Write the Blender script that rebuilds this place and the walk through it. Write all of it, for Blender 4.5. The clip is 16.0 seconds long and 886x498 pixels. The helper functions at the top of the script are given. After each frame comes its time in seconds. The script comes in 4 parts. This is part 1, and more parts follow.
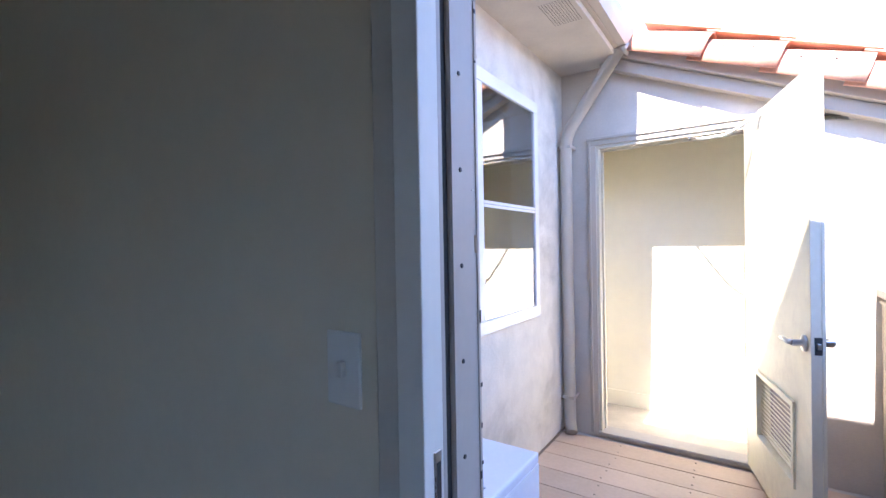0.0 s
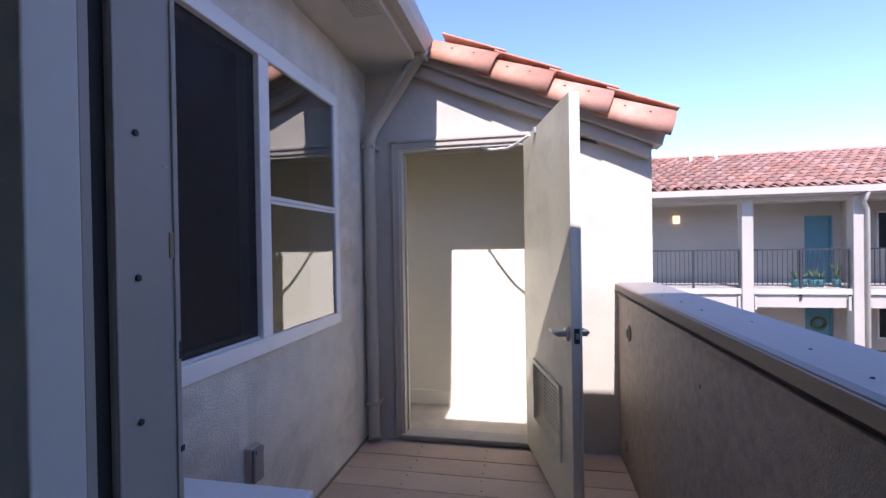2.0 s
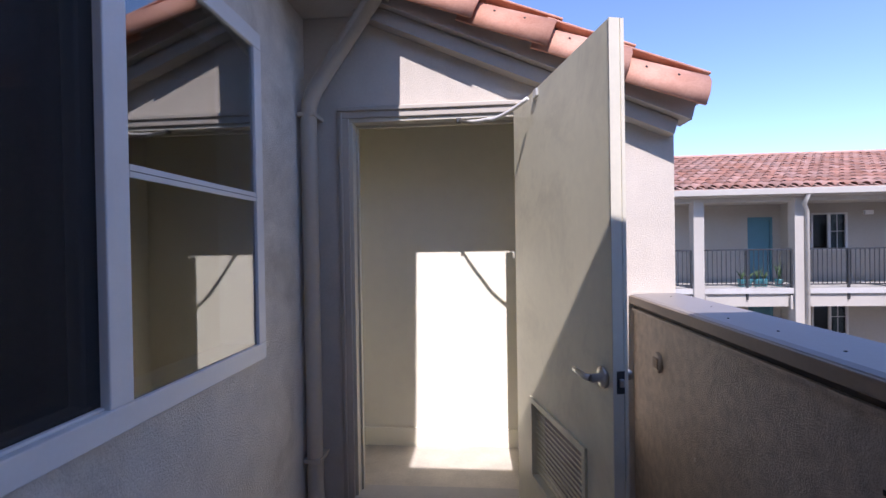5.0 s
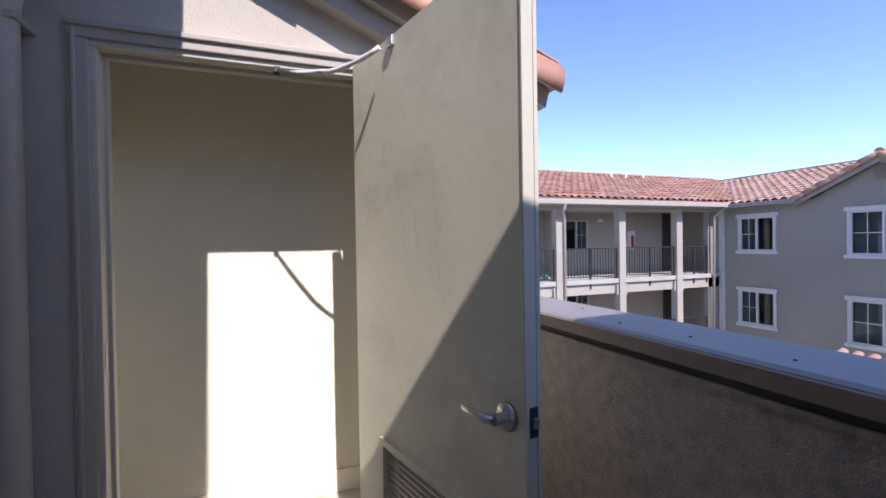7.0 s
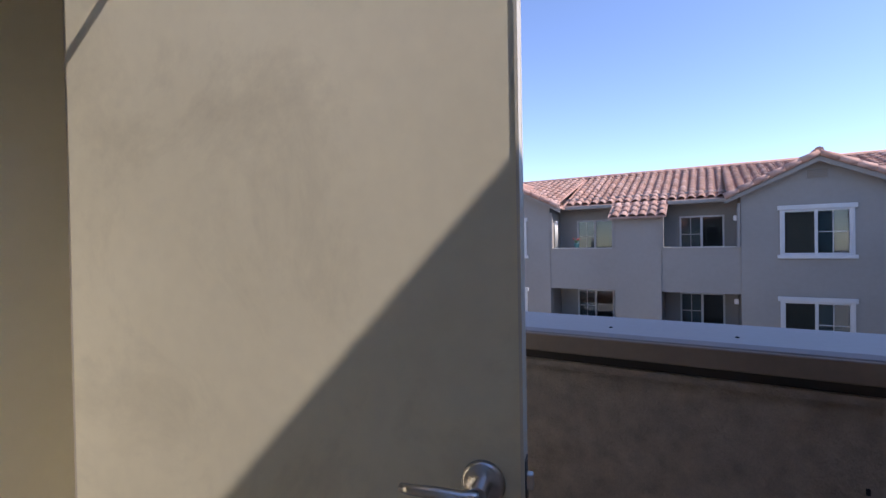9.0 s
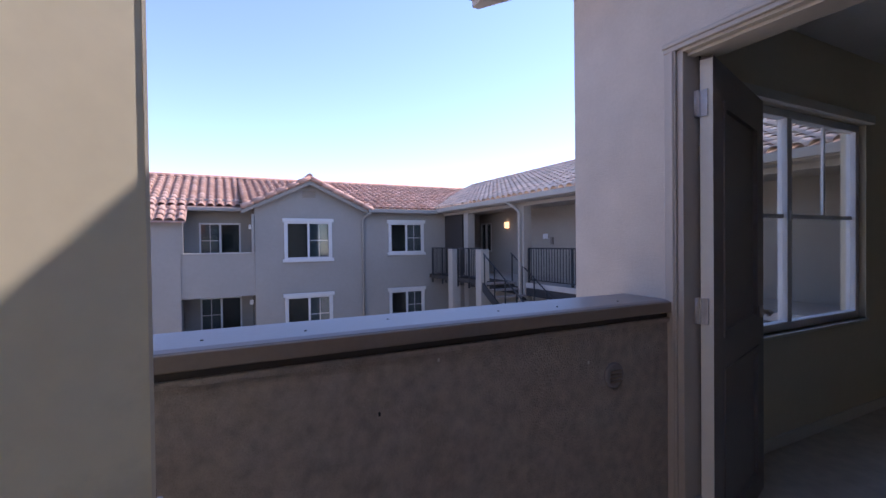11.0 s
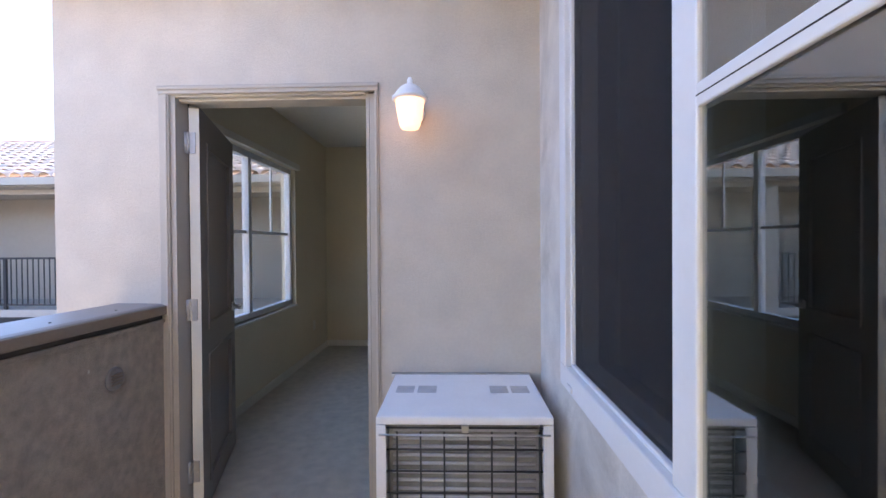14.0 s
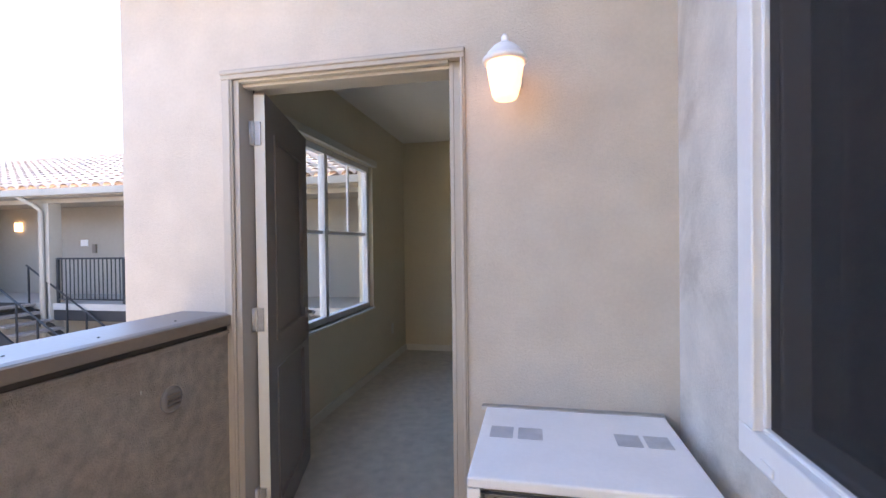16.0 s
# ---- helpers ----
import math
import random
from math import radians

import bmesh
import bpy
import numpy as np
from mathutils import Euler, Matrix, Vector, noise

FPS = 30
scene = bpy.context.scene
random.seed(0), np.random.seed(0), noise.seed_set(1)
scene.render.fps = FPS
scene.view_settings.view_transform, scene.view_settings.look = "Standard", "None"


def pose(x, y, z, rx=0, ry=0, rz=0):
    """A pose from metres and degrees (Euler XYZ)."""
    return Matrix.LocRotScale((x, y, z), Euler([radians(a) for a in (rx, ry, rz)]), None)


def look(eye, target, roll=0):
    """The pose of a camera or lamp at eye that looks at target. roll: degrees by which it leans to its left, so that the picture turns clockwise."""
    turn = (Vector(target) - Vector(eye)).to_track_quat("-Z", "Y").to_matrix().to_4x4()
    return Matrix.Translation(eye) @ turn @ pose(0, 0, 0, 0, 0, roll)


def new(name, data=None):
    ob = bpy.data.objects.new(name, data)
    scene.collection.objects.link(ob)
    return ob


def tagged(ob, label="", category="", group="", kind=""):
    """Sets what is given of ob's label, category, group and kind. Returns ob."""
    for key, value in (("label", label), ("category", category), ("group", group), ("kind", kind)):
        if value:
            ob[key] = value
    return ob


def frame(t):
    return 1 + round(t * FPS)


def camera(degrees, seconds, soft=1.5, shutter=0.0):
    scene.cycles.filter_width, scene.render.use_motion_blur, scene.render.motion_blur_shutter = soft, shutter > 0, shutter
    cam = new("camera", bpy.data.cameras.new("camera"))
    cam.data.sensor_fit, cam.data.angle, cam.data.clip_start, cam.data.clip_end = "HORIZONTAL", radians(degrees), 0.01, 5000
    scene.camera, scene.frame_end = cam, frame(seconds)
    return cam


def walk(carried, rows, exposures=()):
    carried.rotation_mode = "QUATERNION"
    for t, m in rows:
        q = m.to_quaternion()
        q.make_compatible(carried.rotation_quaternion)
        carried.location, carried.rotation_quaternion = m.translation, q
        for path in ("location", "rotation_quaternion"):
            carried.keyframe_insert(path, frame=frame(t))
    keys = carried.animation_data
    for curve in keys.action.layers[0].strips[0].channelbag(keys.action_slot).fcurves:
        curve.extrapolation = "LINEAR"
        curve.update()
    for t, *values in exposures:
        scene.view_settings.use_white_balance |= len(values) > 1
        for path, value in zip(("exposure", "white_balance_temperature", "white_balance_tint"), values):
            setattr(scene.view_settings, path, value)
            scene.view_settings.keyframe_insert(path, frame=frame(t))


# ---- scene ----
cam = camera(89.7, 16.0)
PATH = [
    (0, (1.125, -0.034, 1.357), (-0.004, 1.617, 1.342), -1.0),
    (0.5, (1.141, 0.0, 1.355), (0.241, 1.786, 1.34), -1.0),
    (1, (1.156, 0.041, 1.357), (0.457, 1.914, 1.34), -0.8),
    (1.5, (1.156, 0.095, 1.355), (0.644, 2.028, 1.338), -0.8),
    (2, (1.153, 0.155, 1.354), (0.766, 2.117, 1.338), -0.9),
    (2.5, (1.137, 0.229, 1.353), (0.803, 2.2, 1.336), -0.9),
    (3, (1.105, 0.358, 1.358), (0.801, 2.335, 1.339), -0.9),
    (5.5, (0.911, 0.981, 1.36), (0.874, 2.981, 1.343), -1.0),
    (6, (0.908, 1.108, 1.343), (1.111, 3.098, 1.325), -0.9),
    (6.5, (0.866, 1.233, 1.34), (1.344, 3.175, 1.319), -0.9),
    (7, (0.805, 1.384, 1.341), (1.517, 3.253, 1.318), -0.9),
    (7.5, (0.751, 1.582, 1.339), (1.666, 3.361, 1.311), -0.7),
    (8, (0.695, 1.766, 1.34), (1.835, 3.41, 1.311), -0.6),
    (8.5, (0.643, 1.924, 1.337), (2.077, 3.318, 1.313), -0.7),
    (9, (0.701, 2.017, 1.296), (2.426, 3.03, 1.276), -1.0),
    (11.5, (0.513, 2.218, 1.338), (2.0, 0.882, 1.311), -0.5),
    (12, (0.489, 2.303, 1.344), (1.557, 0.612, 1.318), -0.4),
    (12.5, (0.473, 2.405, 1.342), (1.08, 0.5, 1.318), -0.4),
    (13, (0.453, 2.464, 1.345), (0.756, 0.487, 1.324), -0.4),
    (13.5, (0.421, 2.516, 1.349), (0.562, 0.521, 1.328), -0.4),
    (14, (0.373, 2.588, 1.358), (0.433, 0.589, 1.337), -0.4),
    (14.5, (0.373, 2.574, 1.358), (0.381, 0.574, 1.338), -0.3),
    (15, (0.389, 2.497, 1.363), (0.405, 0.497, 1.34), -0.4),
    (15.5, (0.435, 2.363, 1.364), (0.556, 0.367, 1.339), -0.5),
    (16, (0.476, 2.213, 1.368), (0.875, 0.253, 1.345), -0.7),
]
walk(cam, [(t, look(eye, target, roll)) for t, eye, target, roll in PATH],
     exposures=[(0.0, 3.76, 6200, 22), (0.5, 3.03, 6150, 23), (1, 2.32, 6050, 25), (1.5, 1.93, 6000, 26), (2, 1.73, 6000, 26), (2.5, 1.60, 6000, 25),
                (3, 1.50, 6000, 25), (6, 1.35, 6050, 24), (7, 1.31, 6150, 23), (8.5, 1.33, 6400, 22), (9, 1.33, 6400, 23), (11.5, 1.90, 6550, 29), (12, 2.11, 6700, 28),
                (12.5, 2.34, 6950, 24), (13, 2.64, 7000, 21), (13.5, 2.96, 7150, 19), (14, 3.22, 7150, 19), (15, 3.39, 7450, 19), (15.5, 3.45, 7600, 19), (16, 3.46, 7800, 19)])

# ---- world and sun ----
SUN_EL = math.atan(1.12)
world = bpy.data.worlds.new("sky_world")
scene.world = world
world.use_nodes = True
wt = world.node_tree
sky = wt.nodes.new("ShaderNodeTexSky")
sky.sky_type = "NISHITA"
sky.sun_disc = False
sky.sun_elevation = SUN_EL
sky.sun_rotation = math.pi
sky.altitude = 1200
sky.air_density, sky.dust_density, sky.ozone_density = 0.85, 0.0, 3.0
wt.nodes["Background"].inputs["Strength"].default_value = 0.124
wt.links.new(sky.outputs[0], wt.nodes["Background"].inputs["Color"])
sun_data = bpy.data.lights.new("sun", "SUN")
sun_data.energy, sun_data.angle, sun_data.color = 2.55, radians(0.53), (1.0, 0.95, 0.87)
sun = new("sun", sun_data)
sun.matrix_world = look((0.4, -20, 20 * 1.12), (0, 0, 0))


# ---- materials ----
def mat(name, color, rough=0.6, metal=0.0, vary=0.12, scale=3.0, grain=0.0, grain_scale=120.0, dist=0.002, spec=0.5, hue=None, emit=None, island=0.0, rnd=0.0, blot=0.0):
    """A procedural surface: colour with two scales of variation, and a fine relief."""
    m = bpy.data.materials.new(name)
    m.use_nodes = True
    nt = m.node_tree
    N, L = nt.nodes, nt.links
    b = N["Principled BSDF"]
    b.inputs["Roughness"].default_value, b.inputs["Metallic"].default_value = rough, metal
    b.inputs["Specular IOR Level"].default_value = spec
    tc = N.new("ShaderNodeTexCoord")
    n1, n2 = N.new("ShaderNodeTexNoise"), N.new("ShaderNodeTexNoise")
    n1.inputs["Scale"].default_value, n1.inputs["Detail"].default_value = scale, 6
    n2.inputs["Scale"].default_value, n2.inputs["Detail"].default_value = scale * 14, 4
    for n in (n1, n2):
        L.new(tc.outputs["Object"], n.inputs["Vector"])
    mix = N.new("ShaderNodeMix")
    mix.data_type = "RGBA"
    dark = tuple(c * (1 - vary) for c in color)
    light = tuple(min(1, c * (1 + vary * 0.7)) for c in (hue or color))
    mix.inputs[6].default_value, mix.inputs[7].default_value = (*dark, 1), (*light, 1)
    add = N.new("ShaderNodeMath")
    add.operation = "MULTIPLY_ADD"
    L.new(n2.outputs[0], add.inputs[0])
    add.inputs[1].default_value = 0.4
    L.new(n1.outputs[0], add.inputs[2])
    mr = N.new("ShaderNodeMapRange")
    mr.inputs[1].default_value, mr.inputs[2].default_value = 0.45, 0.95
    L.new(add.outputs[0], mr.inputs[0])
    L.new(mr.outputs[0], mix.inputs[0])
    col = mix.outputs[2]
    if blot:
        # irregular darker stains and scuffs
        n3, st, mul = N.new("ShaderNodeTexNoise"), N.new("ShaderNodeMapRange"), N.new("ShaderNodeMix")
        n3.inputs["Scale"].default_value, n3.inputs["Detail"].default_value, n3.inputs["Distortion"].default_value = 2.3, 8, 0.6
        n3.inputs["Roughness"].default_value = 0.68
        L.new(tc.outputs["Object"], n3.inputs["Vector"])
        st.inputs[1].default_value, st.inputs[2].default_value, st.inputs[3].default_value, st.inputs[4].default_value = 0.50, 0.68, 0.0, blot
        L.new(n3.outputs[0], st.inputs[0])
        mul.data_type, mul.blend_type = "RGBA", "MULTIPLY"
        mul.inputs[7].default_value = (0.45, 0.42, 0.38, 1)
        L.new(st.outputs[0], mul.inputs[0])
        L.new(col, mul.inputs[6])
        col = mul.outputs[2]
    if island or rnd:
        hsv = N.new("ShaderNodeHueSaturation")
        src = N.new("ShaderNodeNewGeometry").outputs["Random Per Island"] if island else N.new("ShaderNodeObjectInfo").outputs["Random"]
        vr = N.new("ShaderNodeMapRange")
        k = island or rnd
        vr.inputs[3].default_value, vr.inputs[4].default_value = 1 - k, 1 + k
        L.new(src, vr.inputs[0])
        L.new(vr.outputs[0], hsv.inputs["Value"])
        sr = N.new("ShaderNodeMath")
        sr.operation = "FRACT"
        sm = N.new("ShaderNodeMath")
        sm.operation = "MULTIPLY"
        sm.inputs[1].default_value = 7.3
        L.new(src, sm.inputs[0])
        L.new(sm.outputs[0], sr.inputs[0])
        s2 = N.new("ShaderNodeMapRange")
        s2.inputs[3].default_value, s2.inputs[4].default_value = 1 - k * 0.9, 1 + k * 0.4
        L.new(sr.outputs[0], s2.inputs[0])
        L.new(s2.outputs[0], hsv.inputs["Saturation"])
        L.new(col, hsv.inputs["Color"])
        col = hsv.outputs[0]
    L.new(col, b.inputs["Base Color"])
    rr = N.new("ShaderNodeMapRange")
    rr.inputs[3].default_value, rr.inputs[4].default_value = max(0.02, rough - 0.08), min(1, rough + 0.08)
    L.new(n1.outputs[0], rr.inputs[0])
    L.new(rr.outputs[0], b.inputs["Roughness"])
    if grain:
        g = N.new("ShaderNodeTexNoise")
        g.inputs["Scale"].default_value, g.inputs["Detail"].default_value = grain_scale, 6
        g.inputs["Roughness"].default_value = 0.68
        L.new(tc.outputs["Object"], g.inputs["Vector"])
        bp = N.new("ShaderNodeBump")
        bp.inputs["Strength"].default_value, bp.inputs["Distance"].default_value = grain, dist
        L.new(g.outputs[0], bp.inputs["Height"])
        L.new(bp.outputs[0], b.inputs["Normal"])
    if emit:
        b.inputs["Emission Color"].default_value, b.inputs["Emission Strength"].default_value = (*emit[:3], 1), emit[3]
    return m


def glass(name, tint=(0.9, 0.95, 0.93), r0=0.05):
    """A pane: clear transmission, and a mirror reflection that grows towards grazing angles."""
    m = bpy.data.materials.new(name)
    m.use_nodes = True
    nt = m.node_tree
    N, L = nt.nodes, nt.links
    N.remove(N["Principled BSDF"])
    tr, gl, mx, lw = N.new("ShaderNodeBsdfTransparent"), N.new("ShaderNodeBsdfGlossy"), N.new("ShaderNodeMixShader"), N.new("ShaderNodeLayerWeight")
    tr.inputs[0].default_value = (*tint, 1)
    gl.inputs["Roughness"].default_value = 0.0
    lw.inputs["Blend"].default_value = 0.5
    pw, ma = N.new("ShaderNodeMath"), N.new("ShaderNodeMath")
    pw.operation, ma.operation = "POWER", "MULTIPLY_ADD"
    pw.inputs[1].default_value, ma.inputs[1].default_value, ma.inputs[2].default_value = 3.0, 0.85 - r0, r0
    L.new(lw.outputs["Facing"], pw.inputs[0])
    L.new(pw.outputs[0], ma.inputs[0])
    L.new(ma.outputs[0], mx.inputs[0])
    L.new(tr.outputs[0], mx.inputs[1])
    L.new(gl.outputs[0], mx.inputs[2])
    L.new(mx.outputs[0], N["Material Output"].inputs[0])
    return m


def mesh_cloth(name, color, open_share):
    """A fine woven mesh: partly see-through, partly dull threads."""
    m = bpy.data.materials.new(name)
    m.use_nodes = True
    nt = m.node_tree
    N, L = nt.nodes, nt.links
    b = N["Principled BSDF"]
    b.inputs["Base Color"].default_value, b.inputs["Roughness"].default_value = (*color, 1), 0.8
    tr, mx = N.new("ShaderNodeBsdfTransparent"), N.new("ShaderNodeMixShader")
    mx.inputs[0].default_value = open_share
    L.new(b.outputs[0], mx.inputs[1])
    L.new(tr.outputs[0], mx.inputs[2])
    L.new(mx.outputs[0], N["Material Output"].inputs[0])
    return m


STUCCO = mat("stucco_taupe", (0.58, 0.520, 0.443), 0.85, vary=0.10, scale=5.0, grain=0.9, grain_scale=120, dist=0.0035, spec=0.2)
STUCCO_W = mat("stucco_weathered", (0.76, 0.72, 0.66), 0.6, vary=0.15, scale=6.0, grain=1.0, grain_scale=95, dist=0.007, spec=0.5, blot=0.42)
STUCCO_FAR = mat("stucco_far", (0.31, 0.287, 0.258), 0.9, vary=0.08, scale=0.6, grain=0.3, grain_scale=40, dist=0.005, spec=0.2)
STUCCO_PALE = mat("stucco_pale", (0.42, 0.385, 0.335), 0.9, vary=0.07, scale=0.8, grain=0.3, grain_scale=40, dist=0.005, spec=0.2)
STUCCO_DK = mat("stucco_rough", (0.48, 0.40, 0.312), 0.45, vary=0.3, scale=26.0, grain=1.0, grain_scale=125, dist=0.012, spec=0.8, blot=0.06)
TRIM = mat("trim_paint_taupe", (0.45, 0.40, 0.335), 0.5, vary=0.06, scale=4, grain=0.1, grain_scale=60)
CAP = mat("cap_metal_paint", (0.26, 0.232, 0.215), 0.45, vary=0.12, scale=5, grain=0.08, grain_scale=50)
CAPTRIM = mat("cap_trim_brown", (0.25, 0.19, 0.14), 0.5, vary=0.14, scale=5, grain=0.1)
# dark brown that carries the shade of the open joint under the cap
JOINT = mat("joint_shade_brown", (0.085, 0.068, 0.054), 0.8)
GAP = mat("shadow_gap_sealant", (0.03, 0.028, 0.025), 0.8)
BEIGE = mat("closet_wall_beige", (0.88, 0.84, 0.69), 0.7, vary=0.05, scale=1.2, grain=0.25, grain_scale=90, dist=0.002)
CLFLOOR = mat("closet_floor_concrete", (0.55, 0.50, 0.42), 0.8, vary=0.2, scale=5, grain=0.3)
DOORP = mat("door_paint_beige", (0.84, 0.785, 0.57), 0.42, vary=0.08, scale=2.0, grain=0.06, grain_scale=40, blot=0.3)
DOOREDGE = mat("door_edge_cream", (0.66, 0.62, 0.5), 0.5, vary=0.08, scale=5)
FRAMEP = mat("frame_paint_cream", (0.56, 0.52, 0.43), 0.5, vary=0.08, scale=4, grain=0.05)
VINYL = mat("white_vinyl", (0.78, 0.78, 0.78), 0.35, vary=0.04, scale=6)
WHITE = mat("white_enamel", (0.85, 0.85, 0.86), 0.4, vary=0.06, scale=5)
OFFW = mat("offwhite_paint", (0.72, 0.70, 0.62), 0.5, vary=0.05, scale=3)
DECK = mat("deck_board_tan", (0.56, 0.42, 0.31), 0.7, vary=0.14, scale=3, grain=0.35, grain_scale=50, rnd=0.10)
STEEL = mat("brushed_steel", (0.55, 0.54, 0.52), 0.3, 1.0, vary=0.1, scale=10)
GALV = mat("galvanised_steel", (0.62, 0.62, 0.62), 0.45, 1.0, vary=0.2, scale=14)
BLACK = mat("black_painted_steel", (0.035, 0.037, 0.04), 0.45, vary=0.2, scale=5)
DARKFIN = mat("coil_fin_grey", (0.30, 0.30, 0.29), 0.5, 0.2, vary=0.35, scale=9)
TILE = mat("clay_tile_far", (0.42, 0.24, 0.185), 0.85, vary=0.2, scale=2, island=0.16, grain=0.3, hue=(0.48, 0.31, 0.25), spec=0.2)
# paler clay tile copy with the south roof's sun glare painted in
TILEP = mat("clay_tile_glare", (0.67, 0.51, 0.41), 0.85, vary=0.16, scale=2, island=0.18, grain=0.3, spec=0.2)
FARTRIM = mat("far_window_trim", (0.60, 0.59, 0.57), 0.5, vary=0.05, scale=3)
# near-black standing in for the passages' deep shade; the stair landing shares it
PASSAGE = mat("passage_shade_and_landing", (0.045, 0.04, 0.036), 0.8, vary=0.1)
FINS = mat("louvre_grey_paint", (0.54, 0.54, 0.56), 0.5, vary=0.15, scale=20)
# darker red tile copy that offsets the strong sun on the north roof
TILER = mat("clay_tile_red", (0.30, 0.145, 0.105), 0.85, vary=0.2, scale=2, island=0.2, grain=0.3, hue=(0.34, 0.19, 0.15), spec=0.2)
TILEN = mat("clay_tile_near", (0.50, 0.185, 0.095), 0.75, vary=0.22, scale=7, rnd=0.16, grain=0.3, grain_scale=80, hue=(0.50, 0.25, 0.16))
CARPET = mat("carpet_beige", (0.68, 0.625, 0.53), 0.95, vary=0.14, scale=14, grain=1.0, grain_scale=160, dist=0.01, spec=0.1)
ROOMWALL = mat("room_wall_cream", (0.69, 0.62, 0.465), 0.7, vary=0.05, scale=1.5, grain=0.25, grain_scale=90, dist=0.002, spec=0.25)
CEILP = mat("ceiling_white", (0.80, 0.79, 0.74), 0.85, vary=0.04, scale=1, grain=0.5, grain_scale=120, dist=0.003)
BROWND = mat("brown_door_paint", (0.25, 0.215, 0.185), 0.4, vary=0.1, scale=3)
DARKROOM = mat("dim_room_wall", (0.62, 0.57, 0.49), 0.8, vary=0.05, scale=1)
SCREEN = mesh_cloth("insect_screen_mesh", (0.018, 0.017, 0.018), 0.42)
TEAL = mat("teal_door_paint", (0.09, 0.22, 0.27), 0.5, vary=0.08, scale=3)
CONC = mat("concrete", (0.45, 0.43, 0.40), 0.85, vary=0.12, scale=1.5, grain=0.3)
GROUND = mat("courtyard_paving", (0.44, 0.41, 0.37), 0.9, vary=0.2, scale=0.5, grain=0.3, grain_scale=20)
CURTAIN = mat("blind_fabric", (0.45, 0.47, 0.46), 0.8, vary=0.1, scale=2)
LEAF = mat("leaf_green", (0.07, 0.12, 0.05), 0.6, vary=0.3, scale=9)
POT = mat("glazed_pot_teal", (0.06, 0.22, 0.25), 0.3, vary=0.2, scale=6)
RED = mat("red_enamel", (0.45, 0.03, 0.03), 0.35)
GLASS = glass("window_glass", (0.96, 0.98, 0.97))
GLASSF = glass("far_window_glass", (0.55, 0.61, 0.62), 0.06)
GLASSD = glass("window_glass_dark", (0.6, 0.66, 0.68), 0.25)
LAMPG = mat("lamp_glass_lit", (0.9, 0.82, 0.7), 0.4, emit=(1.0, 0.52, 0.25, 0.27))
LAMPF = mat("far_lamp_lit", (0.9, 0.8, 0.6), 0.4, emit=(1.0, 0.60, 0.28, 0.6))


# ---- mesh helpers ----
def box(bm, x0, x1, y0, y1, z0, z1, bev=0.0):
    m = Matrix.Translation(((x0 + x1) / 2, (y0 + y1) / 2, (z0 + z1) / 2)) @ Matrix.Diagonal((abs(x1 - x0), abs(y1 - y0), abs(z1 - z0), 1))
    vs = bmesh.ops.create_cube(bm, size=1, matrix=m)["verts"]
    if bev:
        es = list({e for v in vs for e in v.link_edges})
        bmesh.ops.bevel(bm, geom=es, offset=bev, segments=2, affect="EDGES", profile=0.5)
    return bm


def bx(*a):
    return box(bmesh.new(), *a)


def prism(bm, pts, axis, a, b):
    """A polygon (u, v) swept along an axis from a to b; (u, v) are the other two axes in order."""
    def place(u, v, w):
        return {"x": (w, u, v), "y": (u, w, v), "z": (u, v, w)}[axis]
    lo = [bm.verts.new(place(u, v, a)) for u, v in pts]
    hi = [bm.verts.new(place(u, v, b)) for u, v in pts]
    n = len(pts)
    fs = [bm.faces.new(lo), bm.faces.new(hi)] + [bm.faces.new((lo[i], lo[(i + 1) % n], hi[(i + 1) % n], hi[i])) for i in range(n)]
    bmesh.ops.recalc_face_normals(bm, faces=fs)
    return bm


def tube(bm, pts, r, n=10, caps=True):
    """A round tube along points; r is one radius or one for each point."""
    pts = [Vector(p) for p in pts]
    rs = r if isinstance(r, (list, tuple)) else [r] * len(pts)
    rings = []
    ref = None
    for i, p in enumerate(pts):
        d = (pts[min(i + 1, len(pts) - 1)] - pts[max(i - 1, 0)]).normalized()
        if ref is None:
            ref = d.orthogonal().normalized()
        ref = (ref - d * ref.dot(d)).normalized()
        s = d.cross(ref)
        rings.append([bm.verts.new(p + rs[i] * (math.cos(k * math.tau / n) * ref + math.sin(k * math.tau / n) * s)) for k in range(n)])
    for a, b in zip(rings, rings[1:]):
        for k in range(n):
            f = bm.faces.new((a[k], a[(k + 1) % n], b[(k + 1) % n], b[k]))
            f.smooth = True
    if caps:
        bm.faces.new(rings[0][::-1])
        bm.faces.new(rings[-1])
    return bm


def lathe(bm, prof, loc=(0, 0, 0), n=24, axis="z"):
    rings = []
    for r, h in prof:
        ring = []
        for k in range(n):
            a = k * math.tau / n
            c, s = r * math.cos(a), r * math.sin(a)
            v = {"z": (c, s, h), "x": (h, c, s), "y": (s, h, c)}[axis]
            ring.append(bm.verts.new(Vector(loc) + Vector(v)))
        rings.append(ring)
    for a, b in zip(rings, rings[1:]):
        for k in range(n):
            f = bm.faces.new((a[k], a[(k + 1) % n], b[(k + 1) % n], b[k]))
            f.smooth = True
    bm.faces.new(rings[0][::-1])
    bm.faces.new(rings[-1])
    return bm


def mesh_of(name, bm, material):
    me = bpy.data.meshes.new(name)
    bm.to_mesh(me)
    bm.free()
    me.materials.append(material)
    return me


def place_of(ob):
    m = ob.matrix_basis.copy()
    while ob.parent:
        ob = ob.parent
        m = ob.matrix_basis @ m
    return m


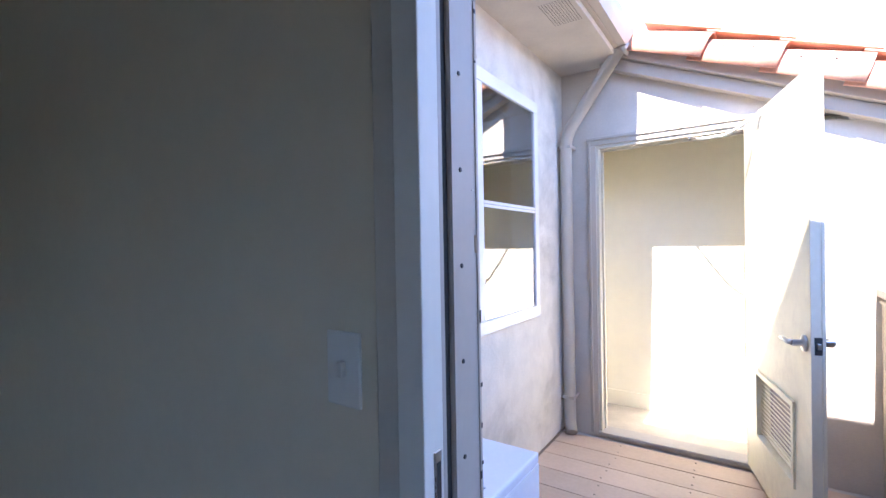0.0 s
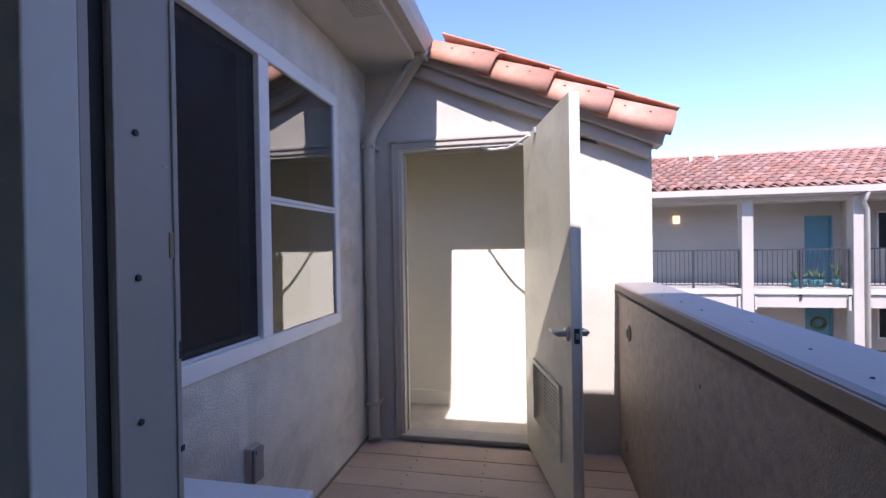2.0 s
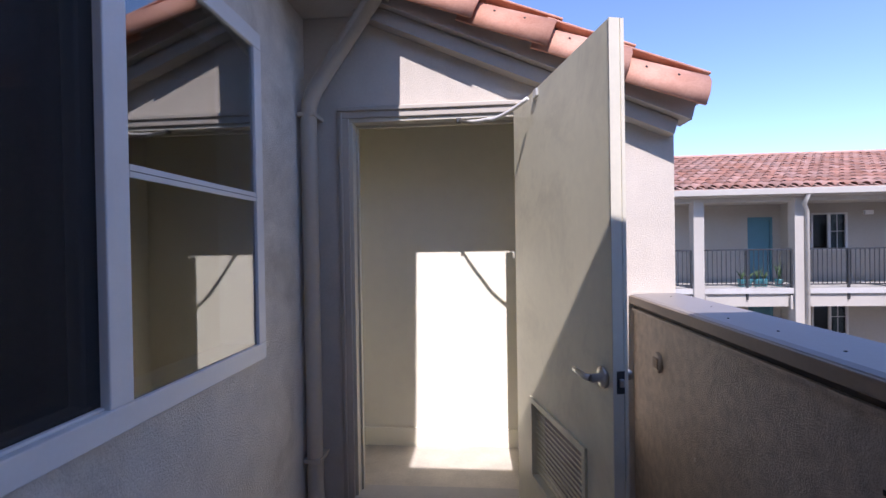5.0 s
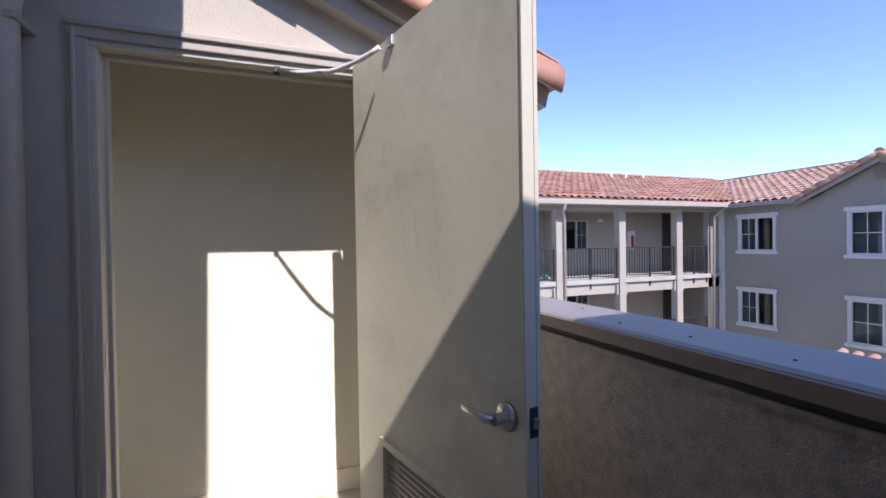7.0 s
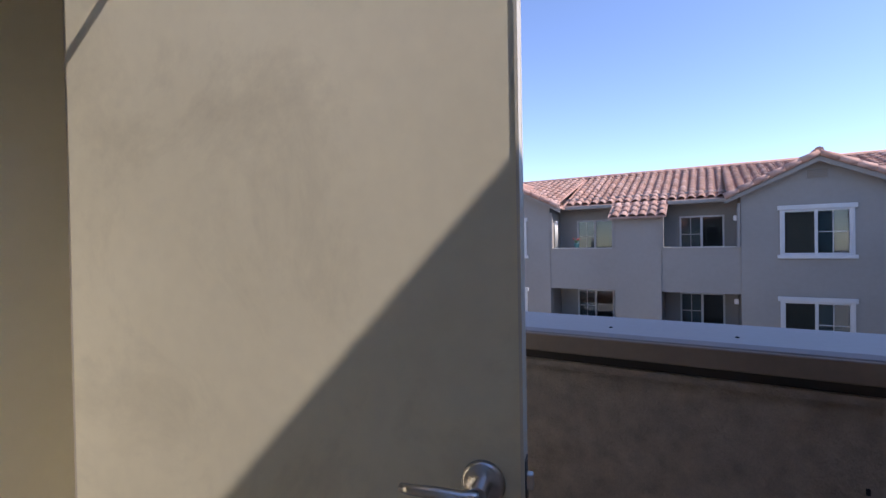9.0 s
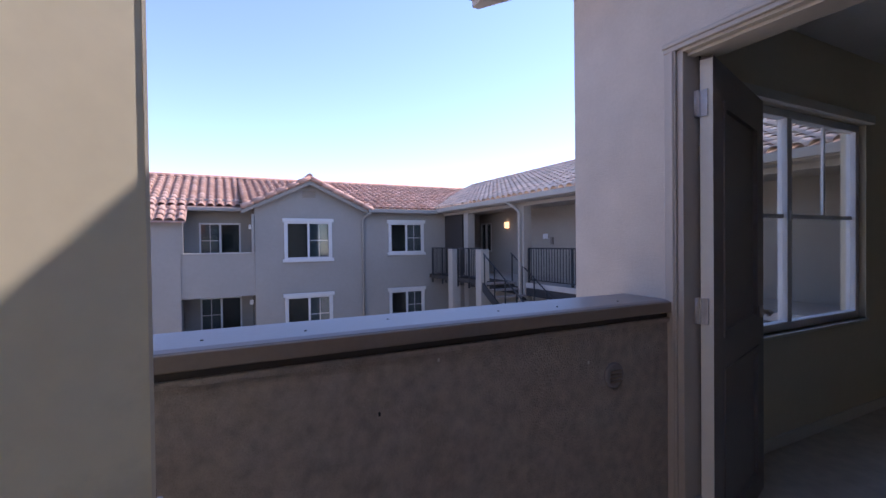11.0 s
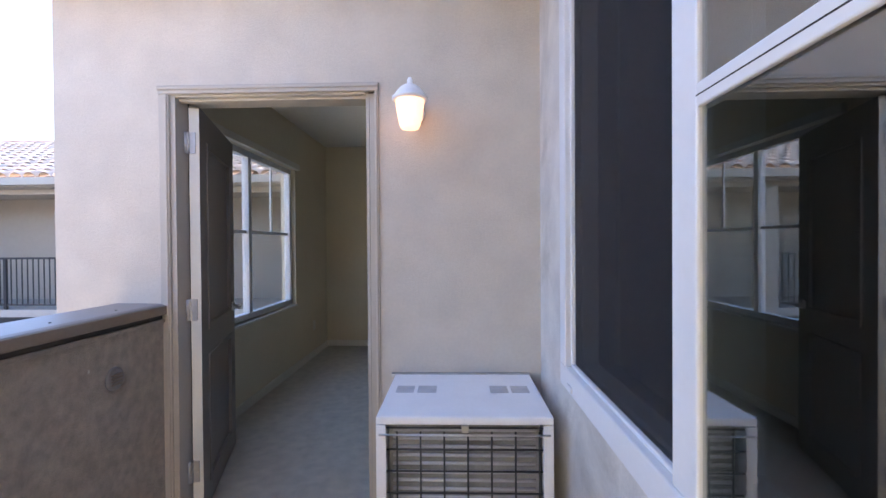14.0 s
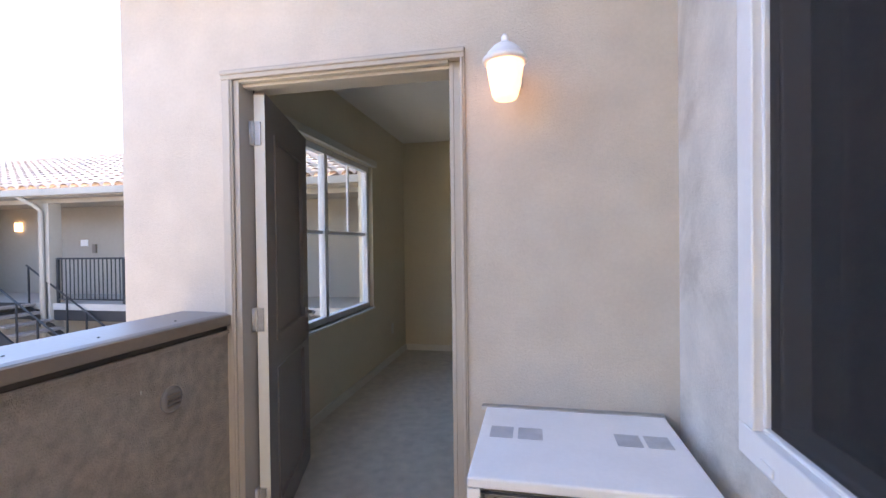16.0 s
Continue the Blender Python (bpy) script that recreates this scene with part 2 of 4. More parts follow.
def thing(name, loc, label, category, group="", kind=""):
    ob = new(name)
    ob.empty_display_size = 0.1
    ob.matrix_basis = Matrix.Translation(loc)
    return tagged(ob, label, category, group, kind)


def part(name, bm, material, parent, label=""):
    """One mesh, drawn in world metres, as a part of a thing or of a part."""
    bm.transform(place_of(parent).inverted())
    ob = new(name, mesh_of(name, bm, material))
    ob.parent = parent
    return tagged(ob, label)


def struct(name, bm, material, label, category="wall"):
    return tagged(new(name, mesh_of(name, bm, material)), label, category, kind="structure")


def solid(name, bm, material, label, category, group="", kind=""):
    """A thing of one piece: its mesh is drawn in world metres, its origin set at the base."""
    xs = [v.co for v in bm.verts]
    base = Vector((sum(v.x for v in xs) / len(xs), sum(v.y for v in xs) / len(xs), min(v.z for v in xs)))
    bm.transform(Matrix.Translation(-base))
    ob = new(name, mesh_of(name, bm, material))
    ob.matrix_basis = Matrix.Translation(base)
    return tagged(ob, label, category, group, kind)


def wall_with(bm, axis, t0, t1, u0, u1, z0, z1, holes):
    """One connected wall slab across axis ('x' or 'y') between t0 and t1, from u0 to u1, with rectangular holes (ua, ub, za, zb)."""
    us = sorted({u0, u1, *[h[0] for h in holes], *[h[1] for h in holes]})
    zs = sorted({z0, z1, *[q for h in holes for q in h[2:4] if z0 < q < z1]})
    us = [u for u in us if u0 <= u <= u1]

    def full(i, j):
        if not (0 <= i < len(us) - 1 and 0 <= j < len(zs) - 1):
            return False
        u, z = (us[i] + us[i + 1]) / 2, (zs[j] + zs[j + 1]) / 2
        return not any(h[0] < u < h[1] and h[2] < z < h[3] for h in holes)
    made = {}

    def v(i, j, k):
        if (i, j, k) not in made:
            t = (t0, t1)[k]
            made[i, j, k] = bm.verts.new((t, us[i], zs[j]) if axis == "x" else (us[i], t, zs[j]))
        return made[i, j, k]
    fs = []
    for i in range(len(us) - 1):
        for j in range(len(zs) - 1):
            if not full(i, j):
                continue
            for k in (0, 1):
                fs.append(bm.faces.new((v(i, j, k), v(i + 1, j, k), v(i + 1, j + 1, k), v(i, j + 1, k))))
            for (di, dj), (a, b) in {(-1, 0): ((0, 0), (0, 1)), (1, 0): ((1, 0), (1, 1)), (0, -1): ((0, 0), (1, 0)), (0, 1): ((0, 1), (1, 1))}.items():
                if not full(i + di, j + dj):
                    fs.append(bm.faces.new((v(i + a[0], j + a[1], 0), v(i + b[0], j + b[1], 0), v(i + b[0], j + b[1], 1), v(i + a[0], j + a[1], 1))))
    bmesh.ops.recalc_face_normals(bm, faces=fs)
    return bm


# ---- the balcony's shell ----
FY = 0.60      # outer face of the wall with the entrance door
CY = 3.20      # face of the closet wall
PX = 1.705     # inner face of the parapet
CEIL = 2.625
struct("wall_west", wall_with(bmesh.new(), "x", -0.15, 0.0, 0.47, 4.2, -3.2, 2.62, [(1.128, 2.639, 0.915, 2.233)]), STUCCO_W, "taupe stucco wall with a large sliding window")
struct("wall_south", wall_with(bmesh.new(), "y", 0.47, FY, 0.0, 2.21, -6.0, 2.62, [(0.732, 1.675, 0.0, 2.05)]), STUCCO, "taupe stucco wall with the open entrance door")
b = wall_with(bmesh.new(), "y", CY, 3.32, 0.0, 1.915, -6.0, 2.06, [(0.226, 1.198, 0.0, 2.06)])
for v in b.verts:
    if v.co.z > 2.05 and v.co.x > 1.8:
        v.co.z = 1.95
prism(b, [(0.0, 2.06), (1.62, 2.06), (0.30, 2.62), (0.0, 2.70)], "y", CY, 3.32)
struct("wall_closet", b, STUCCO, "taupe stucco closet wall with a doorway")
struct("wall_closet_east", bx(1.77, 1.915, 3.32, 4.2, -6.0, 2.0), STUCCO, "taupe stucco outer wall of the closet")

# parapet
struct("wall_parapet", bx(PX, 1.905, FY, CY, -6.0, 1.026), STUCCO_DK, "low rough stucco parapet wall of the balcony")
parapet = bpy.data.objects["wall_parapet"]
random.seed(33)
for yy, zz, hh, m in ((1.60, 0.985, 0.010, OFFW), (1.78, 0.86, 0.012, GAP), (1.02, 0.90, 0.012, OFFW), (2.55, 0.55, 0.014, OFFW)):
    part("paint_chip", bx(PX - 0.003, PX, yy, yy + 0.006, zz, zz + hh, 0.001), m, parapet)
cap = thing("parapet_cap", (1.82, 1.9, 1.0), "taupe painted metal cap along the parapet", "wall cap", kind="structure")
b = bmesh.new()
prism(b, [(PX - 0.015, 1.053), (PX - 0.015, 1.080), (PX - 0.008, 1.092), (PX + 0.01, 1.097), (1.92, 1.100), (1.935, 1.09), (1.935, 1.03)], "y", FY + 0.002, CY - 0.002)
part("cap_sheet", b, CAP, cap)
part("drip_edge", bx(PX - 0.021, PX - 0.012, FY + 0.004, CY - 0.004, 1.050, 1.090, 0.003), CAPTRIM, cap, "brown painted edge strip")
part("cap_joint", bx(PX + 0.003, PX + 0.03, FY + 0.004, CY - 0.004, 1.025, 1.056), JOINT, cap, "dark open joint under the cap")
part("bead", bx(PX - 0.010, PX + 0.005, FY + 0.004, CY - 0.004, 1.012, 1.028, 0.003), STUCCO_DK, cap)
random.seed(4)
for i in range(9):
    yy = 0.85 + i * 0.27 + random.uniform(-0.06, 0.06)
    part("screw_head", lathe(bmesh.new(), [(0.004, 0), (0.004, 0.002), (0.002, 0.003)], (1.75 + 0.1 * random.random(), yy, 1.0975), 8), BLACK, cap)
for yy, zz in ((0.905, 0.845), (2.88, 0.83)):
    d = thing("wall_vent_cap", (PX, yy, zz), "small round painted vent set in the parapet", "vent", group="parapet vents")
    part("disc", lathe(bmesh.new(), [(0.046, 0.0), (0.046, -0.006), (0.040, -0.011), (0.034, -0.011)], (PX, yy, zz), 24, "x"), STUCCO_DK if yy > 2 else CAP, d)
    for k in range(4):
        part("louvre", bx(PX - 0.017, PX - 0.010, yy - 0.026, yy + 0.026, zz - 0.022 + k * 0.012, zz - 0.016 + k * 0.012), CAPTRIM, d)
scup = thing("overflow_scupper", (PX, 2.98, 0.13), "small round painted drain cover low on the parapet", "vent")
part("disc", lathe(bmesh.new(), [(0.035, 0.0), (0.035, -0.006), (0.028, -0.009)], (PX, 2.98, 0.13), 20, "x"), CAP, scup)

# deck: boards run across the balcony
floor = struct("floor", bx(0.0, PX, FY, CY, -0.30, -0.026), CONC, "tan deck boards across the balcony", "floor")
w = 0.192
nb = 13
me = mesh_of("board", box(bmesh.new(), 0.006, PX - 0.006, -w / 2 + 0.003, w / 2 - 0.003, -0.026, 0.0, 0.003), DECK)
for i in range(nb):
    o = new("board", me)
    o.matrix_basis = Matrix.Translation((0, FY + 0.11 + (i + 0.0) * w, random.uniform(-0.001, 0.001)))
    o.parent = floor
b = bmesh.new()
for i in range(nb):
    for xx in (0.42, 0.86, 1.3):
        for dy in (-0.05, 0.05):
            lathe(b, [(0.005, 0), (0.004, 0.002)], (xx + random.uniform(-.01, .01), FY + 0.11 + i * w + dy, 0.0), 6)
part("screw_heads", b, BLACK, floor)
part("edge_strip", bx(0.0, 0.012, FY + 0.01, CY - 0.01, 0.001, 0.014, 0.003), CAPTRIM, floor, "dark wall flashing at the deck edge")

# ---- closet ----
RZC = lambda x: 2.62 - 0.43 * (x - 0.525) - 0.03
struct("wall_closet_back", prism(bmesh.new(), [(-0.1, 0.0), (1.60, 0.0), (1.60, RZC(1.60)), (-0.1, RZC(-0.1))], "y", 3.83, 3.95), BEIGE, "cream painted back wall of the closet")
struct("wall_closet_west", bx(-0.1, 0.02, 3.32, 3.83, 0.0, RZC(0.02)), BEIGE, "cream painted side wall of the closet")
struct("wall_closet_side", bx(1.45, 1.60, 3.32, 3.83, 0.0, RZC(1.60)), BEIGE, "cream painted side wall of the closet")
b = wall_with(bmesh.new(), "y", 3.322, 3.332, 0.02, 1.45, 0.0, 2.19, [(0.22, 1.20, 0.0, 2.075)])
prism(b, [(0.02, 2.19), (1.45, 2.19), (0.02, RZC(0.02))], "y", 3.322, 3.332)
struct("wall_closet_front", b, BEIGE, "cream painted inner face beside the closet doorway")
struct("ceiling_closet", prism(bmesh.new(), [(0.0, RZC(0.0)), (1.60, RZC(1.60)), (1.60, RZC(1.60) + 0.025), (0.0, RZC(0.0) + 0.025)], "y", 3.32, 3.95), BEIGE, "cream painted sloping closet ceiling", "ceiling")
struct("floor_closet", bx(-0.1, 1.8, CY + 0.004, 3.9, -0.2, 0.012), CLFLOOR, "pale worn closet floor", "floor")
bb = thing("baseboard_closet", (0.7, 3.765, 0.012), "cream painted closet baseboard", "baseboard", kind="structure")
part("board", bx(0.02, 1.45, 3.817, 3.830, 0.012, 0.135, 0.003), BEIGE, bb)
part("side_board", bx(1.437, 1.45, 3.34, 3.817, 0.012, 0.135, 0.003), BEIGE, bb)

dframe = thing("door_frame_closet", (0.68, CY, 0.0), "taupe and cream painted metal frame of the closet doorway", "door frame", kind="structure")
for nm, (xa, xb) in (("jamb", (0.226, 0.262)), ("jamb", (1.168, 1.198))):
    part(nm, bx(xa, xb, CY - 0.004, 3.335, 0.012, 2.021, 0.003), FRAMEP, dframe, "cream painted jamb")
part("head", bx(0.226, 1.198, CY - 0.004, 3.335, 2.022, 2.062, 0.003), FRAMEP, dframe, "cream painted head")
part("stop", bx(0.262, 0.274, CY + 0.055, CY + 0.075, 0.012, 2.007), FRAMEP, dframe)
part("stop", bx(0.262, 1.168, CY + 0.055, CY + 0.075, 2.008, 2.022), FRAMEP, dframe)
for xa, xb in ((0.184, 0.243), (1.182, 1.24)):
    part("casing", bx(xa, xb, CY - 0.018, CY + 0.002, 0.002, 2.042, 0.004), TRIM, dframe)
    part("casing_bead", bx(xa + 0.012, xa + 0.026, CY - 0.026, CY - 0.016, 0.002, 2.074, 0.004), TRIM, dframe)
part("casing", bx(0.184, 1.240, CY - 0.018, CY + 0.002, 2.043, 2.105, 0.004), TRIM, dframe)
part("casing_bead", bx(0.184, 1.240, CY - 0.030, CY - 0.016, 2.078, 2.100, 0.004), TRIM, dframe)
part("threshold", bx(0.240, 1.196, CY - 0.03, CY + 0.11, 0.0, 0.022, 0.006), CONC, dframe, "worn grey threshold")
part("strike_plate", bx(0.258, 0.264, CY + 0.012, CY + 0.04, 0.93, 1.02, 0.001), STEEL, dframe)

# the open closet door leaf: hinged at its east jamb, swung out towards the balcony
cdoor = thing("closet_door", (1.11, 3.19, 0.02), "open beige painted metal door with a louvred vent", "door")
HING = Vector((1.157, 3.178, 0.0))
ang = math.atan2(-0.910, 0.218)
LM = Matrix.Translation(HING) @ Matrix.Rotation(ang, 4, "Z")
LW, LT = 0.936, 0.045


def leafpart(name, bm, material, label="", parent=None):
    bm.transform(LM)
    return part(name, bm, material, parent or cdoor, label)


b = bmesh.new()
wall_with(b, "y", -LT, 0.0, 0.0, LW, 0.025, 2.045, [(0.218, 0.742, 0.278, 0.632)])
leafpart("leaf", b, DOORP)
leafpart("edge_channel", bx(LW - 0.001, LW + 0.004, -LT - 0.002, -LT * 0.28, 0.025, 2.045), DOOREDGE, "cream painted door edge")
leafpart("edge_channel", bx(LW - 0.001, LW + 0.004, -LT * 0.22, 0.002, 0.025, 2.045), DOOREDGE, "cream painted door edge")
vent = leafpart("vent_frame", wall_with(bmesh.new(), "y", -LT - 0.010, 0.010, 0.203, 0.757, 0.263, 0.647, [(0.228, 0.732, 0.288, 0.622)]), DOORP)
for k in range(15):
    bm = bx(0.228, 0.732, -0.0165, 0.0165, -0.0016, 0.0016)
    bm.transform(Matrix.Translation((0, -LT / 2, 0.296 + k * 0.0226)) @ Matrix.Rotation(radians(-44), 4, "X"))
    bm.transform(LM)
    part("slat", bm, DOORP, vent)
hx, hz = 0.878, 0.930
for side in (-1, 1):
    y0 = -LT if side < 0 else 0.0
    rose = leafpart("rosette", lathe(bmesh.new(), [(0.034, y0), (0.034, y0 + side * 0.008), (0.028, y0 + side * 0.012), (0.014, y0 + side * 0.014), (0.014, y0 + side * 0.045)], (hx, 0, hz), 24, "y"), STEEL, "brushed steel lock rosette")
    b = tube(bmesh.new(), [(hx, y0 + side * 0.045, hz), (hx - 0.02, y0 + side * 0.055, hz + 0.001), (hx - 0.06, y0 + side * 0.056, hz + 0.004), (hx - 0.10, y0 + side * 0.054, hz + 0.002), (hx - 0.118, y0 + side * 0.045, hz - 0.002)], [0.011, 0.011, 0.009, 0.008, 0.007], 10)
    b.transform(LM)
    part("lever", b, STEEL, rose, "brushed steel lever")
leafpart("latch_plate", bx(LW + 0.003, LW + 0.006, -0.036, -0.010, hz - 0.035, hz + 0.035, 0.001), BLACK, "dark latch plate")
leafpart("latch_bolt", bx(LW + 0.004, LW + 0.016, -0.030, -0.016, hz - 0.012, hz + 0.012, 0.002), STEEL)
for z in (0.25, 1.03, 1.82):
    bm = lathe(bmesh.new(), [(0.008, z), (0.008, z + 0.1)], (-0.004, 0.004, 0), 10)
    leafpart("hinge", bm, STEEL)

# door stay chain in a clear sleeve
A, C = Vector((0.830, 3.202, 2.014)), LM @ Vector((0.328, -LT - 0.012, 2.024))
chain = thing("door_stay_chain", A, "steel stay chain in a clear plastic sleeve above the closet doorway", "door chain")
mid = [A + (C - A) * t + Vector((0, 0, -0.055 * 4 * t * (1 - t) * (0.85 if t < 0.5 else 1) + 0.0)) for t in [i / 14 for i in range(15)]]
SLEEVE = mat("cloudy_plastic_sleeve", (0.72, 0.70, 0.66), 0.25, vary=0.2, scale=30)
part("sleeve", tube(bmesh.new(), mid[2:-1], [0.0085 + 0.0015 * (i % 2) for i in range(len(mid[2:-1]))], 8), SLEEVE, chain, "cloudy plastic sleeve")
part("end_spring", tube(bmesh.new(), mid[:4], 0.008, 10), STEEL, chain)
part("frame_bracket", box(bmesh.new(), A.x - 0.012, A.x + 0.012, A.y - 0.012, A.y + 0.02, A.z - 0.012, A.z + 0.012, 0.003), BLACK, chain)
bm = box(bmesh.new(), 0.308, 0.348, -LT - 0.012, -LT, 2.006, 2.04, 0.003)
bm.transform(LM)
part("door_bracket", bm, GALV, chain)

# ---- roof over the closet: a stepped rake with barrel tiles ----
SL = 0.43
RX0, RZ0 = 0.540, 2.628


def rz(x, d=0.0):
    return RZ0 - SL * (x - RX0) + d


def rake(name, x0, x1, y0, y1, top, bot, material, label):
    b = bmesh.new()
    prism(b, [(x0, rz(x0, bot)), (x1, rz(x1, bot)), (x1 + 0.02, rz(x1, top) - 0.01), (x0, rz(x0, top))], "y", y0, y1)
    return struct(name, b, material, label, "roof trim")


rake("rake_board_upper", 0.40, 1.945, 3.07, 3.20, 0.0, -0.085, TRIM, "stepped taupe rake board under the roof tiles")
rake("rake_board_lower", 0.30, 1.885, 3.12, 3.20, -0.088, -0.165, TRIM, "stepped taupe rake board on the stucco")
b = bmesh.new()
prism(b, [(0.0, rz(0.0, 0.004)), (1.98, rz(1.98, 0.004)), (1.98, rz(1.98, 0.03)), (0.0, rz(0.0, 0.03))], "y", 3.05, 5.2)
croof = struct("roof_closet", b, CONC, "clay barrel tile roof over the closet", "roof")
nv = Vector((SL, 0, 1)).normalized()
dn = Vector((1, 0, -SL)).normalized()


def barrel(L, r0, r1, n=9, t=0.014):
    """A tapered half-round tile lying along +x, open below, with thickness."""
    bm = bmesh.new()
    rows = []
    for x, ro in ((0, r0), (L, r1)):
        for rr in (ro, ro - t):
            rows.append([bm.verts.new((x, rr * math.cos(math.pi * k / n), rr * math.sin(math.pi * k / n))) for k in range(n + 1)])
    o0, i0, o1, i1 = rows
    for k in range(n):
        for q in ((o0[k], o0[k + 1], o1[k + 1], o1[k]), (i0[k + 1], i0[k], i1[k], i1[k + 1]), (o1[k], o1[k + 1], i1[k + 1], i1[k]), (o0[k + 1], o0[k], i0[k], i0[k + 1])):
            f = bm.faces.new(q)
            f.smooth = True
    for k in (0, n):
        bm.faces.new((o0[k], o1[k], i1[k], i0[k]))
    bmesh.ops.recalc_face_normals(bm, faces=bm.faces)
    return bm


tme = mesh_of("roof_tile", barrel(0.46, 0.172, 0.205), TILEN)
rot = Matrix((dn, Vector((0, 1, 0)), nv)).transposed().to_4x4()
for col in range(7):
    for row in range(4):
        s = 0.085 + row * 0.385
        p = Vector((RX0 - 0.12, 3.185 + col * 0.38, rz(RX0 - 0.12))) + dn * s + nv * (-0.050 + (0.07 if col else 0.0))
        o = new("roof_tile", tme)
        o.parent = croof
        tilt = Matrix.Rotation(radians(-2.2), 4, "Y") @ Matrix.Rotation(random.uniform(-0.015, 0.015), 4, "Z")
        o.matrix_basis = Matrix.Translation(p) @ rot @ tilt
hole = mesh_of("nail_hole", lathe(bmesh.new(), [(0.006, 0.0), (0.006, 0.003), (0.003, 0.0035)], (0, 0, 0), 8), GAP)
for row in range(4):
    for along in (0.16, 0.31):
        p = Vector((RX0 - 0.12, 3.185, rz(RX0 - 0.12))) + dn * (0.085 + row * 0.385) - nv * 0.050
        o = new("nail_hole", hole)
        o.parent = croof
        rr = 0.172 + 0.033 * along / 0.46
        o.matrix_basis = Matrix.Translation(p) @ rot @ Matrix.Rotation(radians(-2.2), 4, "Y") @ Matrix.Translation((along, -rr * math.cos(0.62), rr * math.sin(0.62))) @ Matrix.Rotation(math.pi / 2 - 0.62, 4, "X")
pme = mesh_of("pan_tile", box(bmesh.new(), 0, 0.46, -0.10, 0.10, 0, 0.011, 0.004), TILEN)
for row in range(4):
    p = Vector((RX0 - 0.12, 3.24, rz(RX0 - 0.12))) + dn * (0.10 + row * 0.385) + nv * 0.168
    o = new("pan_tile", pme)
    o.parent = croof
    o.matrix_basis = Matrix.Translation(p) @ rot @ Matrix.Rotation(radians(-2.6), 4, "Y")

# ---- west eave with soffit, fascia, gutter and downpipe ----
struct("soffit_west", bx(0.0, 0.42, 0.93, 3.19, 2.585, 2.62), STUCCO, "taupe painted eave soffit", "ceiling")
b = bmesh.new()
for i in range(11):
    for j in range(17):
        lathe(b, [(0.0035, 2.5842), (0.0035, 2.5852)], (0.245 + i * 0.0145, 2.17 + j * 0.0155, 0), 6)
part("soffit_vent_holes", b, GAP, bpy.data.objects["soffit_west"], "perforated vent in the soffit")
struct("fascia_west", bx(0.42, 0.445, FY + 0.35, 3.10, 2.62, 2.74), TRIM, "taupe painted fascia board", "roof trim")
b = bmesh.new()
prism(b, [(-3.4, 4.25), (0.45, 2.74), (0.45, 2.77), (-3.4, 4.28)], "y", 0.9, 4.4)
struct("roof_west", b, TILE, "clay tile roof above the window wall", "roof")
gut = thing("rain_gutter", (0.49, 2.0, 2.62), "taupe painted metal rain gutter on the eave", "gutter")
b = bmesh.new()
prism(b, [(0.447, 2.735), (0.447, 2.622), (0.497, 2.622), (0.517, 2.665), (0.528, 2.70), (0.531, 2.735), (0.523, 2.735), (0.511, 2.67), (0.493, 2.630), (0.453, 2.630), (0.453, 2.735)], "y", 1.0, 3.08)
part("trough", b, TRIM, gut)
part("end_cap", bx(0.447, 0.529, 3.08, 3.084, 2.622, 2.735), TRIM, gut)
pipe = thing("downpipe", (0.10, 3.10, 0.0), "taupe painted metal downpipe strapped in the corner", "downpipe")
pp = [(0.475, 3.03, 2.64), (0.473, 3.035, 2.60), (0.445, 3.04, 2.62), (0.10, 3.09, 2.17), (0.067, 3.10, 2.10), (0.058, 3.103, 2.02), (0.058, 3.11, 0.12), (0.065, 3.10, 0.06), (0.085, 3.06, 0.02)]
part("pipe", tube(bmesh.new(), pp, 0.041, 16), TRIM, pipe)
for z in (0.25, 2.03):
    part("strap", bx(0.012, 0.104, 3.065, 3.2, z, z + 0.022, 0.003), TRIM, pipe)
part("elbow_collar", lathe(bmesh.new(), [(0.04, 1.96), (0.04, 2.03)], (0.058, 3.105, 0), 16), TRIM, pipe)

# ---- eave of the entrance wing ----
struct("soffit_south", prism(bmesh.new(), [(0.0, FY), (2.21, FY), (2.62, 0.89), (2.62, 0.93), (0.0, 0.93)], "z", 2.585, 2.62), STUCCO, "taupe painted eave soffit over the entrance", "ceiling")
struct("fascia_south", bx(0.0, 2.62, 0.93, 0.955, 2.62, 2.76), TRIM, "taupe painted fascia board", "roof trim")
b = bmesh.new()
prism(b, [(-4.2, 4.2), (0.99, 2.745), (0.99, 2.855), (0.70, 2.940), (-4.2, 4.40)], "x", -0.5, 2.23)
struct("roof_south", b, TILE, "clay tile roof above the entrance", "roof")

# ---- sliding window in the west wall ----
WY0, WY1, WZ0, WZ1 = 1.115, 2.652, 0.902, 2.246
win = thing("window_1", (0.0, 1.89, WZ0), "white vinyl sliding window with a dark insect screen", "window", kind="structure")
f = 0.068
def member(name, y0, y1, z0, z1, x0=-0.135, x1=0.034, m=VINYL, bev=0.004, parent=None, label=""):
    return part(name, bx(x0, x1, y0, y1, z0, z1, bev), m, parent or win, label)
member("frame_bottom", WY0, WY1, WZ0, WZ0 + f)
member("frame_top", WY0, WY1, WZ1 - f, WZ1)
member("frame_side", WY0, WY0 + f, WZ0 + f, WZ1 - f)
member("frame_side", WY1 - f + 0.01, WY1, WZ0 + f, WZ1 - f)
member("mullion", 1.866, 1.942, WZ0 + f, WZ1 - f, -0.05, 0.030)
member("inner_rail", WY0 + f, 1.866, WZ0 + f, WZ0 + f + 0.014, -0.12, -0.016)
